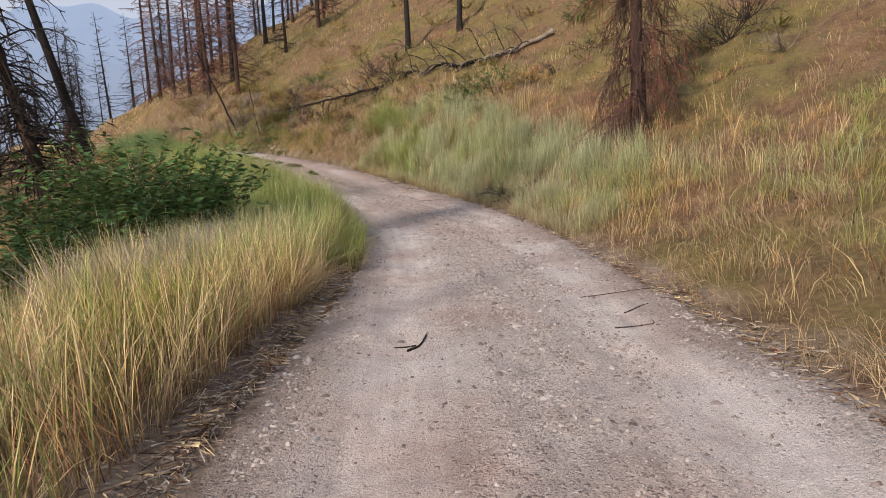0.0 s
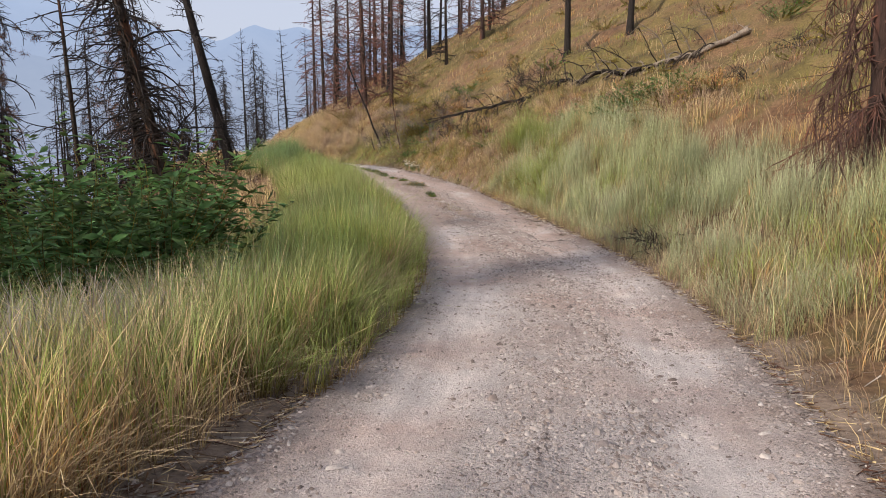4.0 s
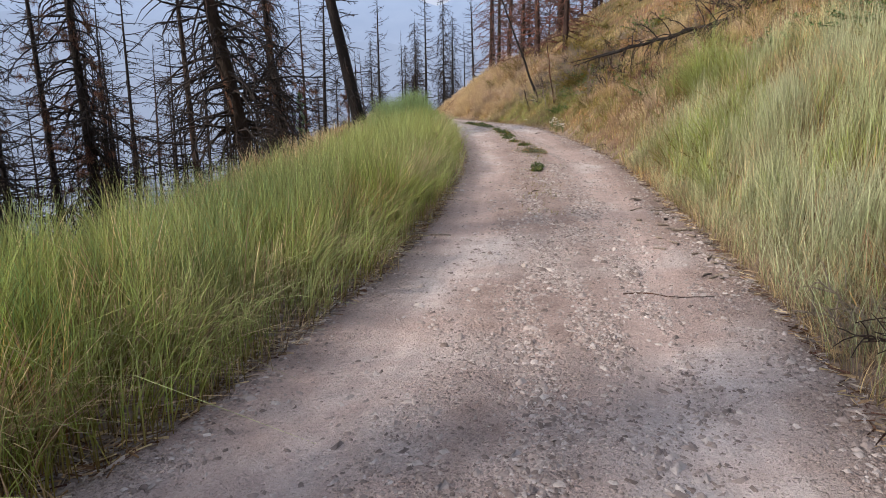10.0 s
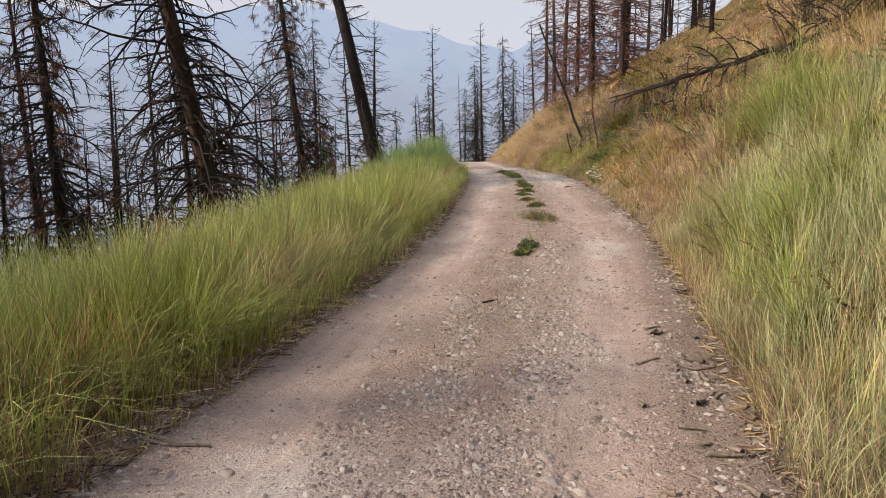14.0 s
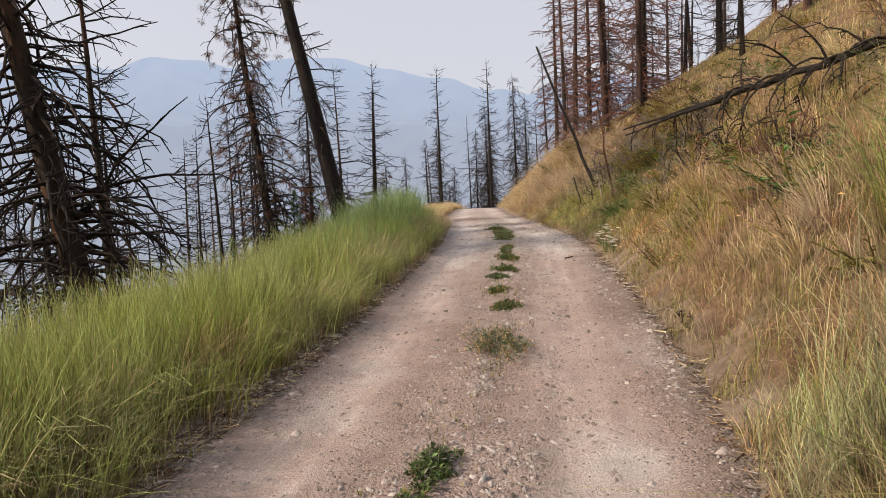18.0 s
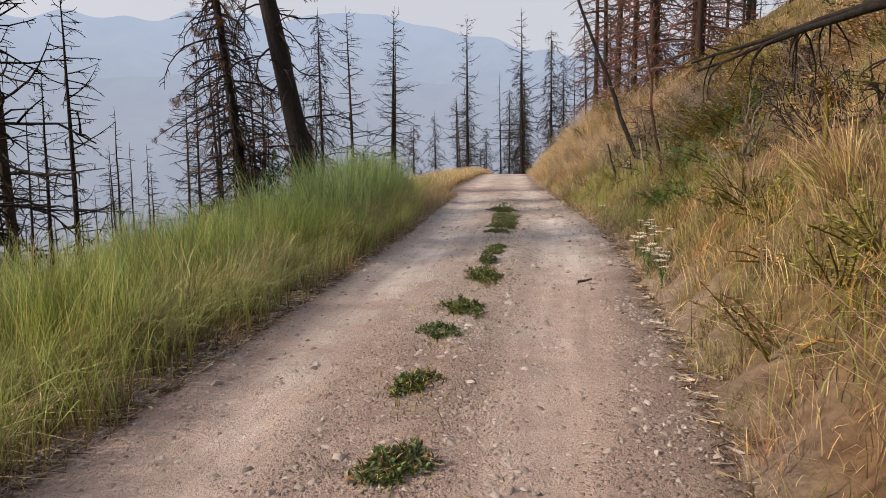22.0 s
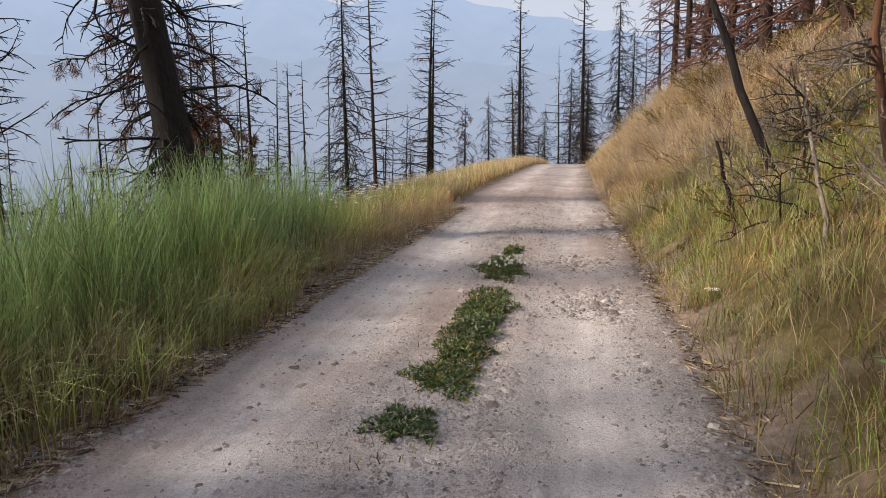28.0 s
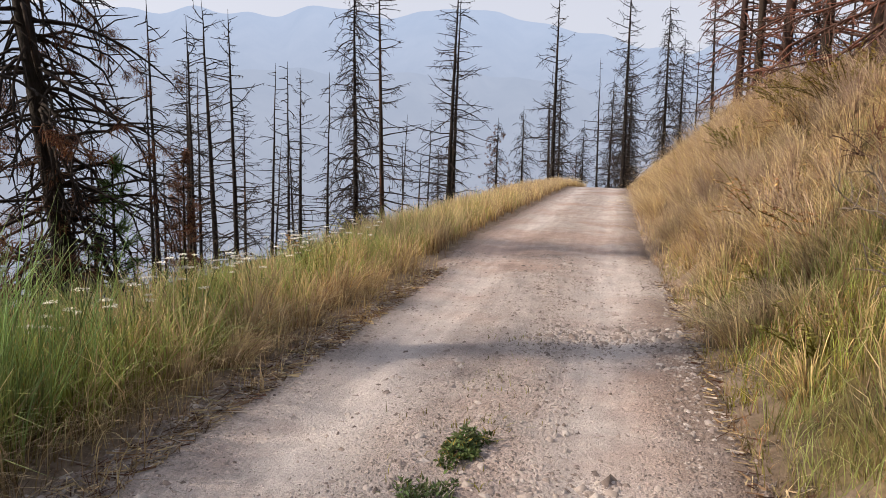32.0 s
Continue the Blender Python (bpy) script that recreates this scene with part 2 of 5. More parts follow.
def road_material():
    """Packed dusty gravel: u runs across the road, v along it, in metres."""
    m, nt, b = material("dusty_gravel", 0.95)
    uv = nt.nodes.new("ShaderNodeUVMap").outputs[0]
    sep = nt.nodes.new("ShaderNodeSeparateXYZ")
    nt.links.new(uv, sep.inputs[0])
    p = place(nt)
    broad, mid, fine = noise_tex(nt, 0.5, 5, 0.6, p), noise_tex(nt, 3.2, 7, 0.65, p), noise_tex(nt, 55, 4, 0.7, p)
    stretch = nt.nodes.new("ShaderNodeMapping")
    stretch.inputs["Scale"].default_value = (5.0, 0.35, 1.0)
    nt.links.new(uv, stretch.inputs["Vector"])
    streak = noise_tex(nt, 1.6, 4, 0.6, stretch.outputs[0])
    dust = ramp(nt, mid, [(0.3, (0.385, 0.362, 0.36)), (0.7, (0.56, 0.533, 0.528))])
    red = ramp(nt, mid, [(0.3, (0.31, 0.248, 0.23)), (0.7, (0.47, 0.387, 0.358))])
    # the reddish subsoil shows most on the stretch past the bend
    bare = maths(nt, "MULTIPLY", step_map(nt, sep.outputs[1], 12, 19), step_map(nt, sep.outputs[1], 35, 28))
    col = mix(nt, step_map(nt, maths(nt, "ADD", broad, maths(nt, "MULTIPLY", bare, 0.13)), 0.45, 0.62), dust, red)
    col = mix(nt, 0.6, col, ramp(nt, streak, [(0.3, (0.72, 0.71, 0.70)), (0.7, (1.18, 1.17, 1.16))]), "MULTIPLY")
    # between and beside the wheel tracks lies loose gravel
    wob = maths(nt, "ADD", sep.outputs[0], maths(nt, "MULTIPLY", maths(nt, "SUBTRACT", broad, 0.5), 1.1))
    track = maths(nt, "ABSOLUTE", maths(nt, "SUBTRACT", maths(nt, "ABSOLUTE", wob), 0.85))
    loose = step_map(nt, maths(nt, "ADD", track, maths(nt, "MULTIPLY", maths(nt, "SUBTRACT", mid, 0.5), 0.8)), 0.12, 0.5)
    col = mix(nt, maths(nt, "MULTIPLY", loose, maths(nt, "ADD", 0.2, maths(nt, "MULTIPLY", bare, 0.5))), col, mix(nt, 1.0, red, (0.76, 0.72, 0.70), "MULTIPLY"))
    edge = maths(nt, "MULTIPLY", step_map(nt, maths(nt, "ADD", maths(nt, "ABSOLUTE", wob), maths(nt, "MULTIPLY", maths(nt, "SUBTRACT", mid, 0.5), 0.9)), 1.25, 1.7), 0.8)
    col = mix(nt, edge, col, ramp(nt, mid, [(0.35, (0.13, 0.10, 0.085)), (0.65, (0.24, 0.19, 0.16))]))
    height = maths(nt, "MULTIPLY", fine, 0.9)
    for scale, share in ((38.0, 0.66), (85.0, 0.5), (170.0, 0.4)):
        vor = node(nt, "ShaderNodeTexVoronoi", Scale=scale)
        nt.links.new(p, vor.inputs["Vector"])
        one = nt.nodes.new("ShaderNodeSeparateColor")
        nt.links.new(vor.outputs["Color"], one.inputs[0])
        # a pebble fills only some of the cells, and fewer where wheels run
        here = maths(nt, "GREATER_THAN", maths(nt, "ADD", one.outputs[0], maths(nt, "MULTIPLY", maths(nt, "SUBTRACT", loose, 1.0), 0.42)), share)
        body = maths(nt, "MULTIPLY", here, step_map(nt, vor.outputs["Distance"], 0.55, 0.3))
        tone = ramp(nt, one.outputs[1], [(0.0, (0.58, 0.56, 0.56)), (0.5, (0.9, 0.89, 0.88)), (1.0, (1.4, 1.38, 1.36))])
        col = mix(nt, maths(nt, "MULTIPLY", body, 0.85), col, mix(nt, 1.0, col, tone, "MULTIPLY"))
        height = maths(nt, "ADD", height, maths(nt, "MULTIPLY", body, 42.0 / scale))
    col = mix(nt, 0.6, col, ramp(nt, fine, [(0.3, (0.66, 0.65, 0.64)), (0.7, (1.25, 1.24, 1.22))]), "MULTIPLY")
    nt.links.new(col, b.inputs["Base Color"])
    bump(nt, b, maths(nt, "ADD", height, maths(nt, "MULTIPLY", mid, 1.5)), 1.0, 0.02)
    return m


def stone_material():
    m, nt, b = material("road_stone", 0.9)
    rnd = nt.nodes.new("ShaderNodeNewGeometry").outputs["Random Per Island"]
    col = ramp(nt, rnd, [(0.0, (0.13, 0.107, 0.098)), (0.3, (0.25, 0.212, 0.196)), (0.7, (0.35, 0.312, 0.292)), (1.0, (0.46, 0.427, 0.405))])
    fine = noise_tex(nt, 40, 5, 0.6, place(nt))
    nt.links.new(mix(nt, 0.5, col, ramp(nt, fine, [(0.3, (0.6, 0.6, 0.6)), (0.7, (1.2, 1.2, 1.2))]), "MULTIPLY"), b.inputs["Base Color"])
    bump(nt, b, fine, 0.5, 0.01)
    return m


def painted_haze_material(name, low, high, z0, z1):
    """Far slopes: haze of kilometres of smoky air, painted as a height-graded glow."""
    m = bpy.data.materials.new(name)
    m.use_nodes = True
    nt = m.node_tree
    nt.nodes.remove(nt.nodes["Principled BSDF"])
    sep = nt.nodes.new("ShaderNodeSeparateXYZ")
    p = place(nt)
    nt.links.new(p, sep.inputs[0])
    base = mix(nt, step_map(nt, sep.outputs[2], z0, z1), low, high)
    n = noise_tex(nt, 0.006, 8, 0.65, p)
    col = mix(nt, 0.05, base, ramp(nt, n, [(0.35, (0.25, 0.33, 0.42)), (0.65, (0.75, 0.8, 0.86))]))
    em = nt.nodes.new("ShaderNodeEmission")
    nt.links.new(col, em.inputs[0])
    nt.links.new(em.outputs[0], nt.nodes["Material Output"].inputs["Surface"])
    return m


SOIL, ROAD, STONE = ground_material(), road_material(), stone_material()


# ---- plan: the road's line, its height, and the slopes beside it ----
LINE = [(-260, -1500, 0.9), (-12, -60, 0.9), (0.0, -12, 0.5), (0.45, -5, 0.38), (0.66, 0, 0.27), (0.82, 3.3, 0.16), (1.05, 6.6, 0.02),
        (1.15, 8.8, -0.05), (1.1, 11, -0.06), (0.82, 13.2, -0.04), (0.28, 15.4, 0.03), (-0.55, 17.8, 0.1),
        (-1.38, 20, 0.24), (-2.6, 23.1, 0.46), (-3.8, 25.5, 0.63), (-5.06, 27.8, 0.78), (-6.6, 30.6, 0.94),
        (-7.9, 32.8, 1.03), (-10.3, 36.3, 1.09), (-13.2, 40.7, 1.15), (-17.05, 46.2, 1.22), (-23.1, 55.5, 1.36),
        (-28.5, 63.8, 1.47), (-32.6, 70.1, 1.48), (-36, 77, 1.2), (-37, 86, 0.4), (-33, 97, -0.6), (-15, 130, -4), (400, 900, -10), (900, 3000, -20)]
HALF = 1.75  # half the road's width


def smooth_line():
    p = np.array(LINE)
    chord = np.r_[0, np.cumsum(np.hypot(*np.diff(p[:, :2], axis=0).T))]
    mid = (chord > chord[1] - 1) & (chord < chord[-3] + 1)
    fine = np.r_[chord[0], np.arange(chord[1], chord[-3], 0.5), chord[-3:]]
    out = np.stack([np.interp(fine, chord, p[:, k]) for k in range(3)], 1)
    for _ in range(16):  # rounds the corners
        out[2:-4] = out[2:-4] * 0.5 + (out[1:-5] + out[3:-3]) * 0.25
    return out


CENTRE = smooth_line()
TANGENT = np.gradient(CENTRE[:, :2], axis=0)
TANGENT /= np.linalg.norm(TANGENT, axis=1)[:, None]
ALONG = np.r_[0, np.cumsum(np.hypot(*np.diff(CENTRE[:, :2], axis=0).T))]
ALONG -= ALONG[np.argmin(np.abs(CENTRE[:, 1]))]  # metres along the road from y = 0


def road_frame(xy):
    """For points: metres along the road, metres to its right, and the road's height there."""
    s, d, z = (np.empty(len(xy)) for _ in range(3))
    for a in range(0, len(xy), 20000):
        q = xy[a:a + 20000]
        n = ((q[:, None, :] - CENTRE[None, :, :2]) ** 2).sum(2).argmin(1)
        off = q - CENTRE[n, :2]
        t = TANGENT[n]
        far = (off * t).sum(1)
        s[a:a + 20000] = ALONG[n] + far
        d[a:a + 20000] = off[:, 0] * t[:, 1] - off[:, 1] * t[:, 0]
        big = np.abs(far) > 1.0
        d[a:a + 20000][big] = np.sign(d[a:a + 20000][big]) * np.hypot(*off[big].T)
        z[a:a + 20000] = np.interp(np.clip(s[a:a + 20000], ALONG[0], ALONG[-1]), ALONG, CENTRE[:, 2])
    return s, d, z


def at_road(s, d):
    """The ground plan's x and y at s metres along and d metres right of the road's middle."""
    s, d = np.broadcast_arrays(np.asarray(s, float), np.asarray(d, float))
    c = np.stack([np.interp(s, ALONG, CENTRE[:, k]) for k in range(2)], -1)
    t = np.stack([np.interp(s, ALONG, TANGENT[:, k]) for k in range(2)], -1)
    return c + d[..., None] * np.stack([t[..., 1], -t[..., 0]], -1)


def shoulder(s, d):
    """How much further out the grass begins on the outer side, where the road is trodden wider."""
    return np.where(d < 0, np.interp(s, [4, 7, 14, 18], [0.4, 0.22, 0.12, 0.0]), 0.0)


def waves(x, y, size, seed):
    """A cheap smooth noise between -1 and 1."""
    rng = np.random.RandomState(seed)
    out = 0
    for k in range(7):
        a, f, ph = rng.rand() * 6.283, (1 + rng.rand() * 1.2) / size, rng.rand() * 6.283
        out = out + np.sin((x * math.cos(a) + y * math.sin(a)) * f * 6.283 + ph)
    return out / 4.0


def slopes(s, d):
    """Height above the road at d metres right of its middle."""
    e = np.maximum(d - HALF, 0)
    k1 = np.interp(s, [-5, 8, 14, 20, 24, 30, 35, 43, 52, 60, 85], [0.22, 0.26, 0.42, 0.78, 0.86, 0.9, 0.76, 0.76, 1.0, 1.1, 0.7])
    k2 = np.interp(s, [0, 12, 22, 36], [0.42, 0.47, 0.5, 0.56])
    knee = np.interp(s, [0, 14, 24, 35, 43, 52], [6.0, 4.5, 3.7, 3.9, 3.9, 2.8])
    right = k1 * np.minimum(e, knee) * np.clip(e / 0.5, 0.3, 1) + k2 * np.clip(e - knee, 0, 60) + 0.22 * np.clip(e - knee - 60, 0, 600)
    right = right - 0.85 * np.exp(-((s - 23) / 5.0) ** 2) * np.clip((d - 3.5) / 3.5, 0, 1) * np.clip((24 - d) / 9, 0, 1)  # a shallow hollow
    f = np.maximum(-d - HALF, 0)
    left = 0.10 * np.exp(-((f - 0.7) / 0.5) ** 2) - 0.06 * f - 0.17 * np.clip(f - 1.8, 0, 2.5) - 0.38 * np.clip(f - 4.3, 0, 40) - 0.5 * np.clip(f - 44, 0, 260)
    return np.where(d > 0, right, left)


def ground_height(xy, worn=True, found=None):
    s, d, z = found or road_frame(xy)
    out = z + slopes(s, d)
    rough = np.clip((np.abs(d) - HALF) / 1.5, 0, 1)
    x, y = xy[:, 0], xy[:, 1]
    out += rough * (np.where(d > 0, 0.15, 0.09) * waves(x, y, 3.1, 1) + np.where(d > 0, 0.085, 0.05) * waves(x, y, 1.2, 2) + np.clip(np.abs(d) / 14, 0, 1) * 0.35 * waves(x, y, 11, 3))
    if worn:
        out -= 0.07 * np.clip((HALF - 0.05 - np.abs(d)) / 0.25, 0, 1)
    return out


def heights(xy):
    """Height of what one stands on: road or ground."""
    xy = np.asarray(xy, float).reshape(-1, 2)
    s, d, z = found = road_frame(xy)
    g = ground_height(xy, False, found)
    return np.where(np.abs(d) < HALF, z + road_relief(s, d), g)


def road_relief(s, d):
    tracks = np.exp(-((np.abs(d) - 0.85) / 0.32) ** 2)
    return -0.03 * tracks + 0.012 * waves(s, d * 2.5, 1.9, 5) + 0.006 * waves(s, d, 0.45, 6) - 0.02 * np.clip((np.abs(d) - 1.5) / 0.25, 0, 1)


# ---- meshes ----
def fast_mesh(name, verts, quads, mat, smooth=False):
    """A mesh from arrays of places and of corners (all quads or all triangles)."""
    me = bpy.data.meshes.new(name)
    verts, quads = np.asarray(verts, np.float32), np.asarray(quads, np.int32)
    n, k = quads.shape
    me.vertices.add(len(verts))
    me.vertices.foreach_set("co", verts.ravel())
    me.loops.add(n * k)
    me.loops.foreach_set("vertex_index", quads.ravel())
    me.polygons.add(n)
    me.polygons.foreach_set("loop_start", np.arange(0, n * k, k, dtype=np.int32))
    me.polygons.foreach_set("loop_total", np.full(n, k, np.int32))
    if smooth:
        me.polygons.foreach_set("use_smooth", np.ones(n, bool))
    me.materials.append(mat)
    me.update(calc_edges=True)
    return me


def part(name, me, parent, label=""):
    ob = new(name, me)
    ob.parent = parent
    return tagged(ob, label)


def grid_quads(nu, nv):
    a = (np.arange(nu - 1)[:, None] * nv + np.arange(nv - 1)[None, :]).ravel()
    return np.stack([a, a + nv, a + nv + 1, a + 1], 1)


# ---- ground ----
def spread(lo, hi, step, out):
    far = [0.0]
    while far[-1] < out:
        far.append(far[-1] + max(step * 1.5, far[-1] * 0.22))
    far = np.array(far[1:])
    return np.r_[lo - far[::-1], np.arange(lo, hi, step), hi + far]


def build_ground():
    xs, ys = spread(-58, 26, 0.38, 4200), spread(-8, 92, 0.38, 4200)
    gx, gy = np.meshgrid(xs, ys, indexing="ij")
    xy = np.stack([gx.ravel(), gy.ravel()], 1)
    z = ground_height(xy)
    s, d, _ = road_frame(xy)
    me = fast_mesh("ground", np.c_[xy, z], grid_quads(len(xs), len(ys)), SOIL, True)
    dust = np.exp(-np.maximum(np.abs(d) - HALF - shoulder(s, d), 0) / 0.22)
    me.attributes.new("dust", "FLOAT", "POINT").data.foreach_set("value", dust.astype(np.float32))
    tagged(new("ground", me), "dry rocky hillside soil with scorched litter", "ground", kind="structure")


def build_road():
    s = np.r_[np.arange(-9.0, 50.0, 0.08), np.arange(50.0, 92.0, 0.3)]
    d = np.linspace(-HALF, HALF, 49)
    gs, gd = np.meshgrid(s, d, indexing="ij")
    edge = 1 + 0.035 * waves(gs, gd * 0, 2.3, 8) + 0.015 * waves(gs, gd * 0, 0.7, 9)
    dd = gd * edge
    xy = at_road(gs.ravel(), dd.ravel())
    z = np.interp(gs.ravel(), ALONG, CENTRE[:, 2]) + road_relief(gs.ravel(), gd.ravel())
    me = fast_mesh("road", np.c_[xy, z], grid_quads(len(s), len(d)), ROAD, True)
    uv = me.uv_layers.new(name="UVMap")
    loops = np.empty(len(me.loops), np.int32)
    me.loops.foreach_get("vertex_index", loops)
    uv.data.foreach_set("uv", np.stack([dd.ravel()[loops], gs.ravel()[loops]], 1).astype(np.float32).ravel())
    tagged(new("road", me), "single-lane forest road of pale dusty packed gravel", "road", kind="structure")


build_ground()
build_road()


# ---- far mountains ----
RIDGE = [(-40, 15), (-10, 14), (5, 11), (15, 9.3), (20, 9.6), (25, 10.3), (28, 9.4), (31, 9.4), (36, 10.6), (43, 12.2), (50, 12.1), (60, 11.6), (75, 10.8), (95, 10), (130, 9), (180, 8), (220, 9)]


def mountain(name, label, far, lift, low, high, seed, rise):
    yaw = np.radians(np.arange(-40, 221, 0.5))
    top = np.interp(np.degrees(yaw), [a for a, _ in RIDGE], [b for _, b in RIDGE]) * rise + lift
    top = top + 0.05 * waves(np.degrees(yaw), 0, 6.0, seed) + 0.025 * waves(np.degrees(yaw), 0, 1.3, seed + 1)
    rows = np.linspace(0, 1, 24)
    v = []
    for k in rows:
        r = far * (0.45 + 0.55 * k) * (1 + 0.05 * waves(np.degrees(yaw), k * 3, 9, seed + 2))
        h = -260 + (far * np.tan(np.radians(top)) + 260) * k ** 1.25 + 18 * waves(np.degrees(yaw) * 2, k * 30, 9, seed + 3) * k * (1 - k) * 4
        v.append(np.stack([-np.sin(yaw) * r, np.cos(yaw) * r, h], 1))
    me = fast_mesh(name, np.concatenate(v), grid_quads(len(rows), len(yaw)), painted_haze_material(name + "_haze", low, high, -150, far * 0.2), True)
    tagged(new(name, me), label, "mountain", kind="structure")


# glowing backdrops, their haze painted into the low and high colours
mountain("backdrop_mountain", "blue-grey forested mountain ridge, smoky haze painted in its glow", 3000, 0, (0.25, 0.29, 0.37), (0.31, 0.39, 0.53), 21, 1.0)
mountain("backdrop_foothill", "nearer valley ridge, smoky haze painted in its glow", 1900, 0, (0.25, 0.29, 0.365), (0.285, 0.35, 0.465), 31, 0.62)


# ---- tubes: trunks, limbs, twigs ----
class Tubes:
    """Collects tapered tubes into one mesh."""

    def __init__(self):
        self.v, self.f, self.n = [], [], 0

    def add(self, pts, radii, sides=4):
        p = np.asarray(pts, float)
        r = np.asarray(radii, float)
        t = np.gradient(p, axis=0)
        t /= np.linalg.norm(t, axis=1)[:, None] + 1e-9
        ref = np.array([0.0, 0.0, 1.0]) if abs(t[0, 2]) < 0.8 else np.array([1.0, 0.0, 0.0])
        u = np.cross(t, ref)
        u /= np.linalg.norm(u, axis=1)[:, None] + 1e-9
        w = np.cross(t, u)
        a = np.arange(sides) * 2 * np.pi / sides
        ring = u[:, None] * np.cos(a)[None, :, None] + w[:, None] * np.sin(a)[None, :, None]
        self.v.append((p[:, None] + ring * r[:, None, None]).reshape(-1, 3))
        i = np.arange(len(p) - 1)[:, None] * sides + np.arange(sides)[None, :]
        j = np.arange(len(p) - 1)[:, None] * sides + (np.arange(sides)[None, :] + 1) % sides
        self.f.append(np.stack([i, j, j + sides, i + sides], -1).reshape(-1, 4) + self.n)
        self.n += len(p) * sides

    def mesh(self, name, mat, smooth=True):
        return fast_mesh(name, np.concatenate(self.v), np.concatenate(self.f), mat, smooth)


def limb_path(rng, start, yaw, length, rise, curl, steps=6, wobble=0.06):
    """A limb that leaves at the given rise and curls up (or down) along its length."""
    p, pitch = [np.array(start, float)], rise
    for k in range(steps):
        pitch += curl / steps + rng.normal(0, wobble * 2)
        yaw += rng.normal(0, wobble * 2.5)
        p.append(p[-1] + length / steps * np.array([math.cos(yaw) * math.cos(pitch), math.sin(yaw) * math.cos(pitch), math.sin(pitch)]))
    return np.array(p)


def leaf_mesh(name, at, way, length, width, mat, seed=0):
    """Pointed leaves, each folded along its middle, at places with directions."""
    r = np.random.RandomState(seed)
    n = len(at)
    way = way / (np.linalg.norm(way, axis=1)[:, None] + 1e-9)
    side = np.cross(way, r.normal(0, 1, (n, 3)) + np.array([0, 0, 2.0]))
    side /= np.linalg.norm(side, axis=1)[:, None] + 1e-9
    up = np.cross(side, way)
    l = (length * (0.6 + 0.7 * r.rand(n)))[:, None]
    w = (width * (0.7 + 0.5 * r.rand(n)))[:, None]
    mid = at + way * l * 0.5 - up * w * 0.25
    v = np.stack([at, mid + side * w / 2 + up * w * 0.3, at + way * l - up * l * 0.12, mid - side * w / 2 + up * w * 0.3, mid], 1).reshape(-1, 3)
    b = np.arange(n)[:, None] * 5
    q = np.concatenate([b + [0, 1, 2, 4], b + [0, 4, 2, 3]], 0)
    me = fast_mesh(name, v, q, mat)
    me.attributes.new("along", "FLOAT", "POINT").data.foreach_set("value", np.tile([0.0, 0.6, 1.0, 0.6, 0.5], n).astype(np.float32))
    return me


def needle_tuft(rng, tips, count, length, drop):
    at = np.repeat(np.array(tips), count, 0) + rng.normal(0, 0.05, (len(tips) * count, 3))
    way = rng.normal(0, 1, at.shape) + np.array([0, 0, drop])
    return leaf_mesh("dead_needles", at, way, length, 0.012, NEEDLE_DEAD, 3)


